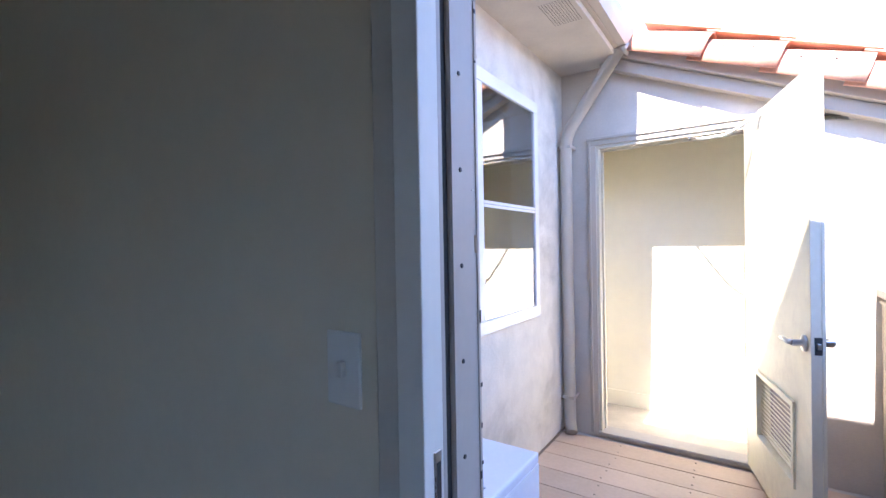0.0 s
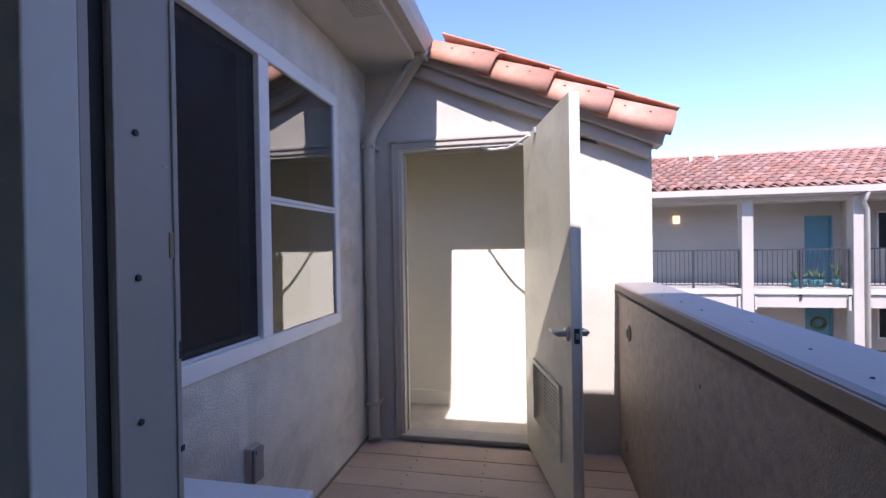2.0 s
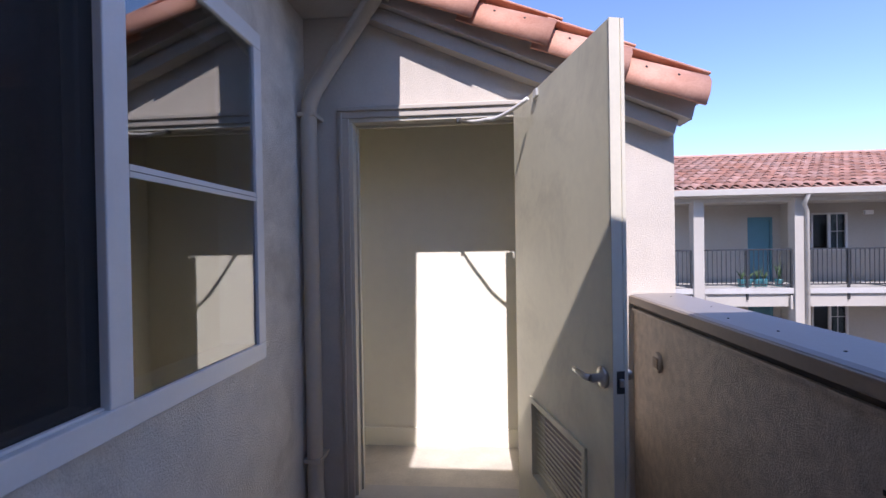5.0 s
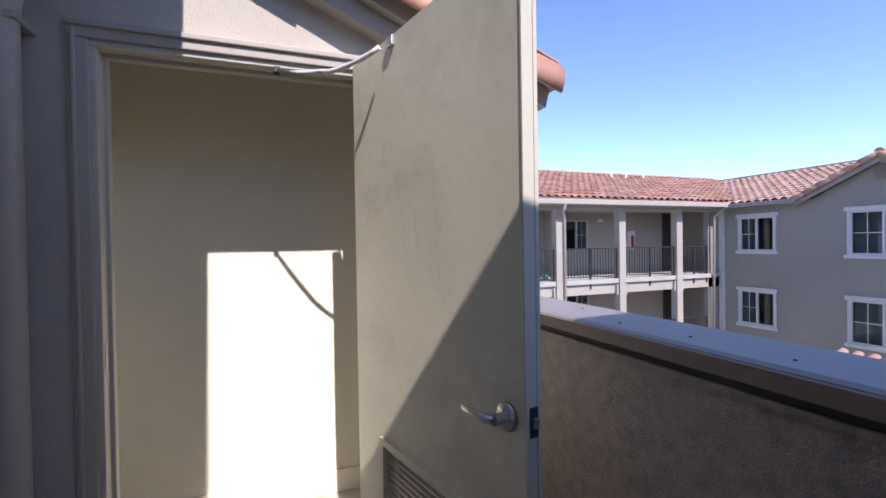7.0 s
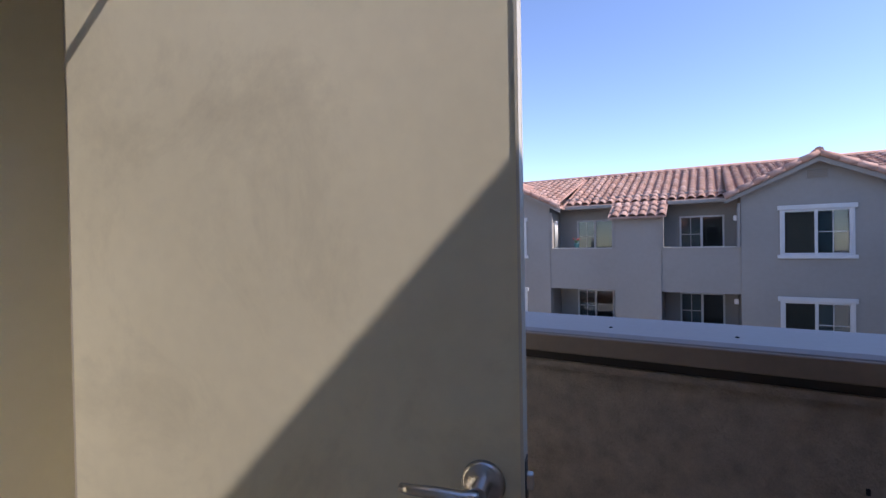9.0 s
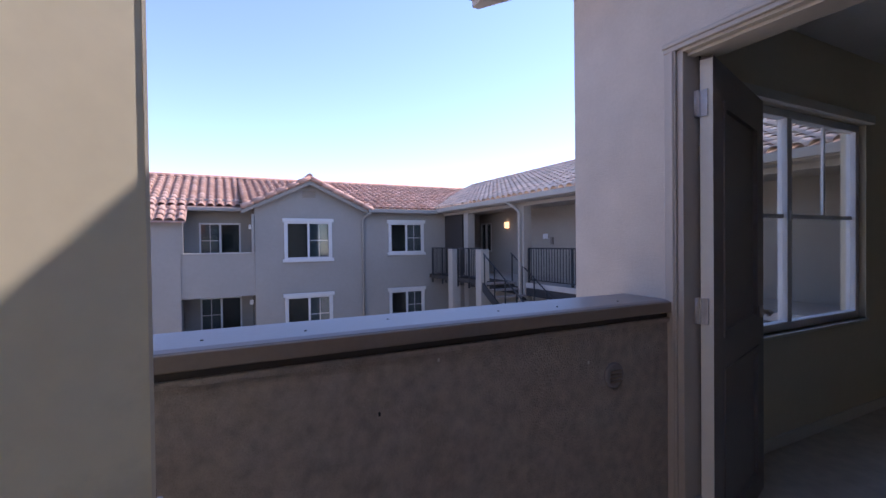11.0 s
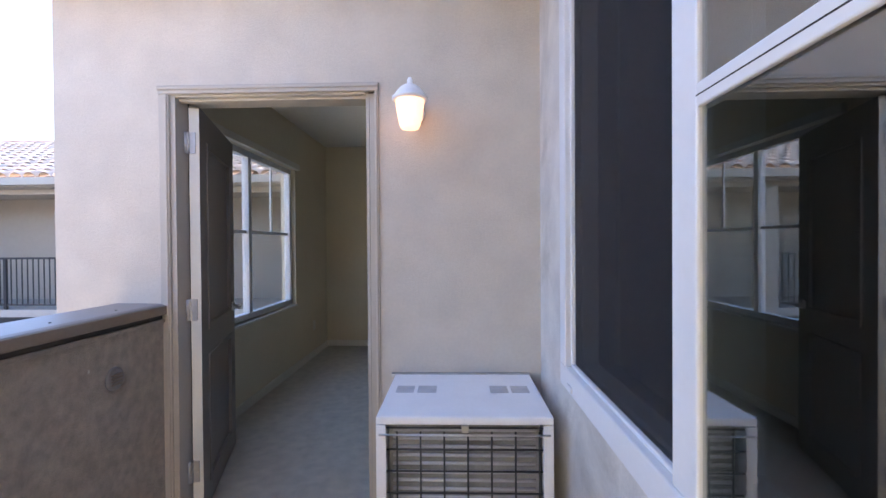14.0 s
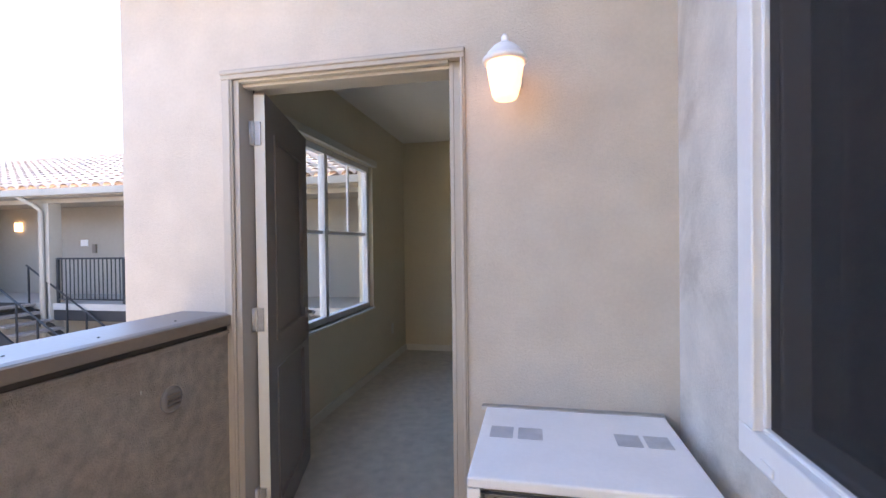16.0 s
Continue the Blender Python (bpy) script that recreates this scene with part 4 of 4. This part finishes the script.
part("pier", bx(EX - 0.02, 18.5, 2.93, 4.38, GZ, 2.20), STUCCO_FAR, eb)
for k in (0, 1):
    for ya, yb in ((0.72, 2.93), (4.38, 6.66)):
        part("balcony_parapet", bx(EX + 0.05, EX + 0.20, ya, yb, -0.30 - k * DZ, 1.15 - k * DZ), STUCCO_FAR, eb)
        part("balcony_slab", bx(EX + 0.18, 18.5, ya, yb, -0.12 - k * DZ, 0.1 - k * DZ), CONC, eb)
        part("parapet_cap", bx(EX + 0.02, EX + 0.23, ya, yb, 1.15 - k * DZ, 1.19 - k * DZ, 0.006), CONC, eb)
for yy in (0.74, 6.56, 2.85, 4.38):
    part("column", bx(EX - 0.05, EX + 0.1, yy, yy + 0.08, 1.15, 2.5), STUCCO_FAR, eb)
for yc, w2, zp in ((8.40, 2.16, 3.78), (-1.10, 2.2, 3.76)):
    zb = 2.70
    b = bmesh.new()
    prism(b, [(yc - w2 + 0.3, zb), (yc + w2 - 0.3, zb), (yc, zp - 0.12)], "x", EX, EX + 0.25)
    part("gable_wall", b, STUCCO_FAR, eb)
    sl = (zp - zb) / w2
    for sg in (-1, 1):
        b = bmesh.new()
        prism(b, [(yc, zp - 0.02), (yc + sg * (w2 + 0.05), zb - 0.03), (yc + sg * (w2 + 0.05), zb - 0.22), (yc, zp - 0.21)], "x", EX - 0.32, EX - 0.27)
        part("rake_board", b, STUCCO_FAR, eb)
        b = bmesh.new()
        prism(b, [(yc, zp - 0.06), (yc + sg * w2, zb - 0.06), (yc + sg * w2, zb - 0.01), (yc, zp - 0.01)], "x", EX - 0.30, EX + 3.4)
        part("roof_deck", b, TILE, eb)
        tile_field("gable_tiles", (EX - 0.34, yc, zp + 0.0), (1, 0, 0), (0, sg * w2, zb - zp), 12, 6, eb, keep=lambda c: c.z > z_east(c) - 0.03)
        b = bmesh.new()
        for k in range(6):
            q = k / 6
            p0, p1 = Vector((EX - 0.36, yc + sg * w2 * q, zp + 0.02 + (zb - zp) * q)), Vector((EX - 0.36, yc + sg * w2 * (q + 0.19), zp + 0.03 + (zb - zp) * (q + 0.19)))
            tube(b, [p0, p1], [0.08, 0.10], 8)
        part("rake_tiles", b, TILE, eb)
    v = part("gable_vent", bx(EX - 0.03, EX, yc - 0.24, yc + 0.24, 3.10, 3.36), BROWND, eb)
    for k in range(5):
        part("slat", bx(EX - 0.05, EX - 0.03, yc - 0.2, yc + 0.2, 3.13 + k * 0.046, 3.15 + k * 0.046), CAPTRIM, v)
    b = tube(bmesh.new(), [(EX - 0.32, yc, zp + 0.08), (EX + 3.4, yc, zp + 0.08)], 0.11, 8)
    part("ridge_cap", b, TILE, eb)
b = bmesh.new()
for ya, yb in ((10.6, 17.8), (-11.0, -3.25)):
    prism(b, [(16.75, 2.66), (22.0, 4.26), (22.0, 4.32), (16.75, 2.72)], "y", ya, yb)
for ya, yb in ((6.4, 10.6), (-3.25, 1.05)):
    prism(b, [(17.4, 2.858), (22.0, 4.26), (22.0, 4.32), (17.4, 2.918)], "y", ya, yb)
prism(b, [(17.75, 2.68), (22.0, 4.26), (22.0, 4.32), (17.75, 2.74)], "y", 1.05, 6.4)
prism(b, [(16.75, 2.16), (17.8, 2.66), (17.8, 2.72), (16.75, 2.22)], "y", 2.75, 4.55)
part("roof", b, TILE, eb)
def off_gable(c):
    clear = all(z_east(c) > zp - (zp - 2.70) / w2 * abs(c.y - yc) - 0.03 for yc, w2, zp in ((8.40, 2.16, 3.78), (-1.10, 2.2, 3.76)) if abs(c.y - yc) < w2)
    return clear and z_east(c) > max(z_south(c), z_north(c)) - 0.03


tile_field("roof_tiles", (22.0, 6.4, 4.32), (0, 1, 0), (-5.25, 0, -1.60), 39, 14, eb, e=0.39, keep=off_gable)
tile_field("roof_tiles", (22.0, -11.06, 4.32), (0, 1, 0), (-5.25, 0, -1.60), 42, 14, eb, e=0.39, keep=off_gable)
tile_field("roof_tiles", (22.0, 1.05, 4.32), (0, 1, 0), (-4.25, 0, -1.58), 18, 11, eb)
tile_field("roof_tiles", (17.85, 2.75, 2.73), (0, 1, 0), (-1.05, 0, -0.50), 6, 3, eb)
part("ridge_cap", tube(bmesh.new(), [(22.0, -10.6, 4.34), (22.0, 17.8, 4.34)], 0.11, 8), TILE, eb)
part("back_wall", bx(22.0, 22.2, -11.2, 18.0, GZ, 4.16), STUCCO_FAR, eb)
for ya, yb in ((10.5, 13.3), (-6.1, -3.2)):
    part("gutter", bx(16.63, 16.75, ya, yb, 2.60, 2.74, 0.01), STUCCO_FAR, eb)
    part("soffit", bx(16.75, EX, ya, yb, 2.62, 2.66), STUCCO_FAR, eb)
part("gutter", bx(17.63, 17.75, 1.05, 2.75, 2.62, 2.74, 0.01), STUCCO_FAR, eb)
part("gutter", bx(17.63, 17.75, 4.55, 6.4, 2.62, 2.74, 0.01), STUCCO_FAR, eb)
part("downpipe", tube(bmesh.new(), [(16.70, -3.35, 2.62), (16.92, -3.10, 2.42), (17.0, -3.06, 2.25), (17.0, -3.06, GZ)], 0.045, 8), STUCCO_FAR, eb)
for yy, zz in ((6.60, 2.05), (0.62, 2.0), (0.62, 2.0 - DZ)):
    l = part("wall_lamp", bx(17.6, 17.75, yy - 0.06 if yy > 3 else yy + 0.14, yy + 0.06 if yy > 3 else yy + 0.26, zz, zz + 0.16, 0.02), WHITE, eb, "white wall lamp")
for k in (0, 1):
    part("entry_pipe", tube(bmesh.new(), [(17.25 + 0.2 * k, 6.5, 1.15), (17.25 + 0.2 * k, 6.5, 2.05)], 0.03, 8), OFFW, eb)


def settle(obs, dx, dy, dz):
    """Sets finished blocks down at their place in the courtyard."""
    for o in obs:
        o.matrix_basis = Matrix.Translation((dx, dy, dz)) @ o.matrix_basis


def railing(p0, p1, z, group="walkway railings", posts=3):
    """A black steel railing with slim balusters between two points."""
    a, c = Vector(p0), Vector(p1)
    r = thing("railing", ((a.x + c.x) / 2, (a.y + c.y) / 2, z), "black painted steel railing along the walkway", "railing", group=group)
    d = c - a
    ux = abs(d.x) > abs(d.y)
    def bar(name, q0, q1, t, za, zb):
        lo = [min(q0[i], q1[i]) for i in (0, 1)]
        hi = [max(q0[i], q1[i]) for i in (0, 1)]
        part(name, bx(lo[0] - (0 if ux and name != "baluster" else t), hi[0] + (0 if ux and name != "baluster" else t), lo[1] - t, hi[1] + t, za, zb), BLACK, r)
    bar("top_rail", a, c, 0.022, z + 1.03, z + 1.07)
    bar("bottom_rail", a, c, 0.016, z + 0.08, z + 0.11)
    n = int(d.length / 0.115)
    for k in range(1, n):
        q = a + d * (k / n)
        part("baluster", bx(q.x - 0.008, q.x + 0.008, q.y - 0.008, q.y + 0.008, z + 0.11, z + 1.03), BLACK, r)
    for k in range(posts):
        q = a + d * (k / (posts - 1))
        part("post", bx(q.x - 0.025, q.x + 0.025, q.y - 0.025, q.y + 0.025, z - 0.32, z + 1.05), BLACK, r)
    return r


settle([eb], 0.0, 0.33, -0.10)

# north building with open walkways
north = []
NY, NWALL = 13.7, 15.7
nb_ = thing("walkway_building", (8.5, 16.5, GZ), "pale stucco building with open walkways and a clay tile roof", "building", group="courtyard buildings")
nh = [(9.43, 10.09, 0.15, 2.13), (11.27, 12.34, 1.12, 2.28)]
part("wall", wall_with(bmesh.new(), "y", NWALL, NWALL + 0.2, -3.0, 19.0, GZ, 2.75, [(a, c, d - k * DZ, e - k * DZ) for a, c, d, e in nh for k in (0, 1)]), STUCCO_PALE, nb_)
for k in (0, 1):
    z = -k * DZ
    far_window(nb_, "y", NWALL, -1, 11.27, 12.34, 1.12 + z, 2.28 + z, False, 1)
    dd = part("door", bx(9.45, 10.07, NWALL + 0.05, NWALL + 0.09, 0.15 + z, 2.11 + z, 0.004), TEAL, nb_, "teal painted door")
    part("door_frame", wall_with(bmesh.new(), "y", NWALL - 0.01, NWALL + 0.1, 9.39, 10.13, 0.15 + z, 2.18 + z, [(9.45, 10.07, 0.15 + z, 2.11 + z)]), TEAL, dd)
    part("lever", bx(9.97, 10.03, NWALL + 0.02, NWALL + 0.05, 1.1 + z, 1.13 + z), STEEL, dd)
    part("slab", bx(-3.0, 17.2, NY - 0.08, NWALL, 0.0 + z, 0.15 + z), CONC, nb_, "pale concrete walkway slab")
    part("edge_beam", bx(-3.0, 17.2, NY, NY + 0.2, -0.36 + z, 0.0 + z), STUCCO_PALE, nb_)
    part("ceiling", bx(-3.0, 17.2, NY + 0.1, NWALL, 2.58 + z, 2.62 + z) if k == 0 else bx(-3.0, 17.2, NY + 0.2, NWALL, -0.2, -0.16), STUCCO_PALE, nb_)
part("alcove_side", bx(10.36, 10.52, 14.9, NWALL, -2.7, 2.6), STUCCO_PALE, nb_)
XP = (1.65, 4.27, 6.91, 9.52, 12.10, 14.75)
for x in XP:
    part("post", bx(x - 0.14, x + 0.14, NY - 0.14, NY + 0.14, GZ, 2.58, 0.01), STUCCO_PALE, nb_)
    part("post_foot", bx(x - 0.34, x + 0.34, NY - 0.30, NY + 0.30, GZ, GZ + 2.7, 0.02), STUCCO_PALE, nb_)
    for z in (0.0, -DZ):
        for dx in (-0.2, 0.2):
            part("bracket", bx(x + dx - 0.03, x + dx + 0.03, NY - 0.1, NY - 0.06, -0.42 + z, -0.05 + z, 0.008), STUCCO_PALE, nb_)
part("end_wall", bx(16.36, 18.2, NY, NY + 0.2, GZ, 2.7), STUCCO_FAR, nb_)
# flat sheet whose black is the shade inside the passage
part("passage_shade_sheet", bx(16.2, 17.4, NWALL - 0.1, NWALL, -2.7, 2.58), PASSAGE, nb_)
part("corner_board", bx(16.93, 17.09, NY - 0.14, NY - 0.002, GZ, 2.66), OFFW, nb_)
part("front_beam", bx(-3.0, 17.2, NY - 0.12, NY + 0.12, 2.50, 2.62), STUCCO_PALE, nb_)
part("gutter", bx(-3.0, 16.7, 13.08, 13.20, 2.64, 2.80, 0.01), STUCCO_PALE, nb_)
part("soffit", bx(-3.0, 16.8, 13.20, NY, 2.62, 2.66), STUCCO_PALE, nb_)
part("downpipe", tube(bmesh.new(), [(9.46, 13.14, 2.66), (9.48, 13.35, 2.4), (9.66, 13.52, 2.2), (9.67, 13.52, GZ)], 0.055, 8), STUCCO_PALE, nb_)
part("downpipe", tube(bmesh.new(), [(16.6, 13.14, 2.66), (16.45, 13.5, 2.3), (16.45, 13.6, GZ)], 0.045, 8), STUCCO_PALE, nb_)
b = bmesh.new()
prism(b, [(13.15, 2.74), (17.8, 4.40), (17.8, 4.46), (13.15, 2.80)], "x", -3.0, 22.0)
part("back_wall", bx(-3.0, 22.0, 17.8, 18.0, GZ, 4.38), STUCCO_FAR, nb_)
part("roof", b, TILE, nb_)
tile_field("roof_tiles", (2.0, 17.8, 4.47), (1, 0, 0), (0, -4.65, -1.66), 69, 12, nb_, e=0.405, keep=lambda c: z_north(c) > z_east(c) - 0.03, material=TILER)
part("ridge_cap", tube(bmesh.new(), [(-3.0, 17.8, 4.48), (21.9, 17.8, 4.48)], 0.11, 8), TILE, nb_)
for x in (6.6, 7.4, 14.6, 15.4, 16.4):
    part("roof_vent", tube(bmesh.new(), [(x, 16.9, 4.1), (x, 16.9, 4.42)], 0.05, 8), OFFW, nb_)
for a, c in zip(XP, XP[1:] + (16.4,)):
    for z in (0.15, 0.15 - DZ):
        north.append(railing((a + 0.16, NY - 0.02, 0), (c - 0.16, NY - 0.02, 0), z))
part("fire_cabinet", bx(14.3, 14.62, NWALL - 0.10, NWALL, 1.1, 1.85, 0.01), WHITE, nb_, "white fire extinguisher cabinet")
part("extinguisher", tube(bmesh.new(), [(14.46, NWALL - 0.14, 1.2), (14.46, NWALL - 0.14, 1.6), (14.46, NWALL - 0.14, 1.68)], [0.06, 0.06, 0.025], 10), RED, nb_, "red extinguisher")
part("sensor_box", bx(12.8, 13.05, NWALL - 0.08, NWALL, 2.2, 2.33, 0.01), WHITE, nb_)
for x, z in ((5.75, 2.04), (5.75, 2.04 - DZ), (10.9, 2.0 - DZ)):
    part("walkway_lamp", bx(x - 0.09, x + 0.09, NWALL - 0.1, NWALL, z, z + 0.24, 0.01), LAMPF, nb_, "lit cube wall lamp")
random.seed(11)
for x, h in ((8.30, 0.32), (8.48, 0.22), (8.72, 0.4), (8.9, 0.25), (9.3, 0.5)):
    pt = thing("potted_plant", (x, 14.1, 0.15), "small green succulent in a teal pot on the walkway", "plant", group="walkway plants")
    part("pot", lathe(bmesh.new(), [(0.08, 0.15), (0.11, 0.33), (0.12, 0.36), (0.10, 0.36), (0.09, 0.30)], (x, 14.1, 0), 14), POT, pt)
    b = bmesh.new()
    for k in range(16):
        a, t = random.uniform(0, 6.28), random.uniform(0.3, 1)
        p = Vector((x, 14.1, 0.34))
        tube(b, [p, p + Vector((math.cos(a) * 0.07 * t, math.sin(a) * 0.07 * t, h * t * 0.6)), p + Vector((math.cos(a) * 0.16 * t, math.sin(a) * 0.16 * t, h * t))], [0.012, 0.018, 0.003], 5)
    part("leaves", b, LEAF, pt)
    north.append(pt)
wr = solid("door_wreath", tube(bmesh.new(), [(9.76 + 0.17 * math.cos(k * 0.42), NWALL + 0.02, 1.55 - DZ + 0.17 * math.sin(k * 0.42)) for k in range(16)], 0.05, 6), LEAF, "green wreath hung on the lower teal door", "wreath")
settle([nb_, wr] + north, 0.0, 0.0, -0.10)

fp = thing("flower_pot", (17.19, 5.71, 1.19), "small potted plant with red flowers on a balcony parapet", "plant")
part("pot", lathe(bmesh.new(), [(0.07, 1.19), (0.10, 1.34), (0.11, 1.36), (0.09, 1.36), (0.08, 1.32)], (17.19, 5.71, 0), 12), POT, fp)
b, b2 = bmesh.new(), bmesh.new()
for k in range(14):
    a, t = random.uniform(0, 6.28), random.uniform(0.4, 1)
    p = Vector((17.19, 5.71, 1.34))
    q = p + Vector((math.cos(a) * 0.11 * t, math.sin(a) * 0.11 * t, 0.16 * t))
    tube(b, [p, p + (q - p) * 0.6 + Vector((0, 0, 0.02)), q], [0.010, 0.020, 0.008], 5)
    if k % 2:
        tube(b2, [q, q + Vector((0, 0, 0.02)), q + Vector((0, 0, 0.045))], [0.012, 0.032, 0.015], 6)
part("leaves", b, LEAF, fp)
part("flowers", b2, RED, fp, "red blossoms")
settle([fp], 0.0, 0.33, -0.10)

# south building with stairs
south = []
sb = thing("stair_building", (9.0, -9.5, GZ), "pale stucco building with walkways, stairs and a clay tile roof", "building", group="courtyard buildings")
part("wall", wall_with(bmesh.new(), "y", SWALL - 0.2, SWALL, 3.6, 18.0, GZ, 2.75, [(16.25, 17.1, 1.0, 2.22)]), STUCCO_PALE, sb)
far_window(sb, "y", SWALL, 1, 16.25, 17.1, 1.0, 2.22, False, 0)
part("solid_wall", bx(-4.0, 3.6, SWALL, SY, GZ, 2.7), STUCCO_PALE, sb)
for z in (0.0, -DZ):
    part("slab", bx(3.6, 18.0, SWALL, SY + 0.08, z, 0.15 + z), CONC, sb)
    part("edge_beam", bx(3.6, 18.0, SY - 0.1, SY + 0.06, -0.25 + z, z), BLACK, sb, "dark steel edge beam")
part("ceiling", bx(3.6, 18.0, SWALL, SY, 2.60, 2.64), STUCCO_PALE, sb)
part("front_beam", bx(3.6, 18.0, SY - 0.12, SY + 0.1, 2.5, 2.72), STUCCO_PALE, sb)
for x in (5.6, 11.65, 15.05):
    part("post", bx(x - 0.16, x + 0.16, SY - 0.16, SY + 0.14, GZ, 2.5, 0.01), STUCCO_PALE, sb)
# panel coloured as the shade of the passage that opens here
part("passage_shade_panel", bx(15.5, EX, SY - 0.02, SY + 0.04, 0.15, 2.5), PASSAGE, sb, "near-black panel standing in for the shade of the passage")
for x in (12.74, 14.67):
    part("stair_pier", bx(x - 0.17, x + 0.17, SY + 0.69, SY + 1.02, GZ, 1.17, 0.02), STUCCO_PALE, sb)
part("gutter", bx(-4.0, 16.75, -6.02, -5.90, 2.62, 2.77, 0.01), STUCCO_PALE, sb)
part("soffit", bx(-4.0, 16.75, SY, -6.02, 2.60, 2.64), STUCCO_PALE, sb)
part("downpipe", tube(bmesh.new(), [(11.85, -5.96, 2.64), (11.7, -6.2, 2.45), (11.62, -6.3, 2.3), (11.62, -6.3, GZ)], 0.05, 8), STUCCO_PALE, sb)
b = bmesh.new()
prism(b, [(-5.96, 2.70), (-11.0, 4.54), (-11.0, 4.60), (-5.96, 2.76)], "x", -4.0, 22.4)
part("back_wall", bx(-4.0, 22.0, -11.2, -11.0, GZ, 4.52), STUCCO_FAR, sb)
part("roof", b, TILE, sb)
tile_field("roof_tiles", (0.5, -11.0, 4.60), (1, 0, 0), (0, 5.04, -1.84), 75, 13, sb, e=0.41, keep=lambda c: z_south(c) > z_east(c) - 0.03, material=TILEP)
part("ridge_cap", tube(bmesh.new(), [(-4.0, -11.0, 4.62), (22.5, -11.0, 4.62)], 0.11, 8), TILE, sb)
part("walkway_lamp", bx(15.0, 15.18, SWALL, SWALL + 0.1, 1.95, 2.2, 0.01), LAMPF, sb, "lit cube wall lamp")
part("notice_plate", bx(12.68, 12.92, SWALL, SWALL + 0.02, 1.5, 1.68), WHITE, sb)
part("call_box", bx(12.38, 12.48, SWALL, SWALL + 0.06, 1.3, 1.55), BROWND, sb)
south.append(railing((5.8, SY + 0.02, 0), (11.4, SY + 0.02, 0), 0.15, "stair railings", 4))
south.append(railing((12.93, SY + 0.8, 0), (14.48, SY + 0.8, 0), 0.15, "stair railings", 3))
south.append(railing((14.86, SY + 0.8, 0), (16.6, SY + 0.8, 0), 0.15, "stair railings", 3))
st = thing("staircase", (11.5, -6.2, GZ), "concrete stair flight with black steel strings", "stairs")
for k in range(16):
    part("tread", bx(11.9 - k * 0.28, 12.2 - k * 0.28, SY + 0.15, SY + 1.15, 0.10 - k * 0.177, 0.15 - k * 0.177), CAP, st)
for yy in (SY + 0.12, SY + 1.15):
    b = bmesh.new()
    prism(b, [(12.2, 0.15), (7.6, -2.75), (7.6, -3.0), (12.2, -0.12)], "y", yy, yy + 0.05)
    part("string", b, BLACK, st)
    part("handrail", tube(bmesh.new(), [(12.2, yy, 1.05), (7.6, yy, -1.85)], 0.022, 6), BLACK, st)
    for k in range(9):
        part("rail_post", bx(12.1 - k * 0.55, 12.13 - k * 0.55, yy, yy + 0.03, 0.08 - k * 0.347, 1.0 - k * 0.347), BLACK, st)
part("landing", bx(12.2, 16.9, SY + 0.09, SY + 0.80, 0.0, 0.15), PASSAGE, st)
settle([sb, st] + south, 0.10, 0.20, -0.07)

# low tiled entrance roof in the courtyard
er = thing("entrance_roof", (12.3, 5.75, GZ), "low clay tile entrance roof in the courtyard", "canopy")
part("deck", prism(bmesh.new(), [(11.5, -1.95), (13.1, -1.32), (13.1, -1.38), (11.5, -2.01)], "y", 3.5, 8.0), TILE, er)
tile_field("canopy_tiles", (13.1, 3.5, -1.30), (0, 1, 0), (-1.6, 0, -0.63), 15, 4, er)
for x in (11.8, 12.9):
    for y in (3.7, 7.8):
        part("column", bx(x - 0.15, x + 0.15, y - 0.15, y + 0.15, GZ, -1.9 if x < 12 else -1.46), STUCCO_PALE, er)
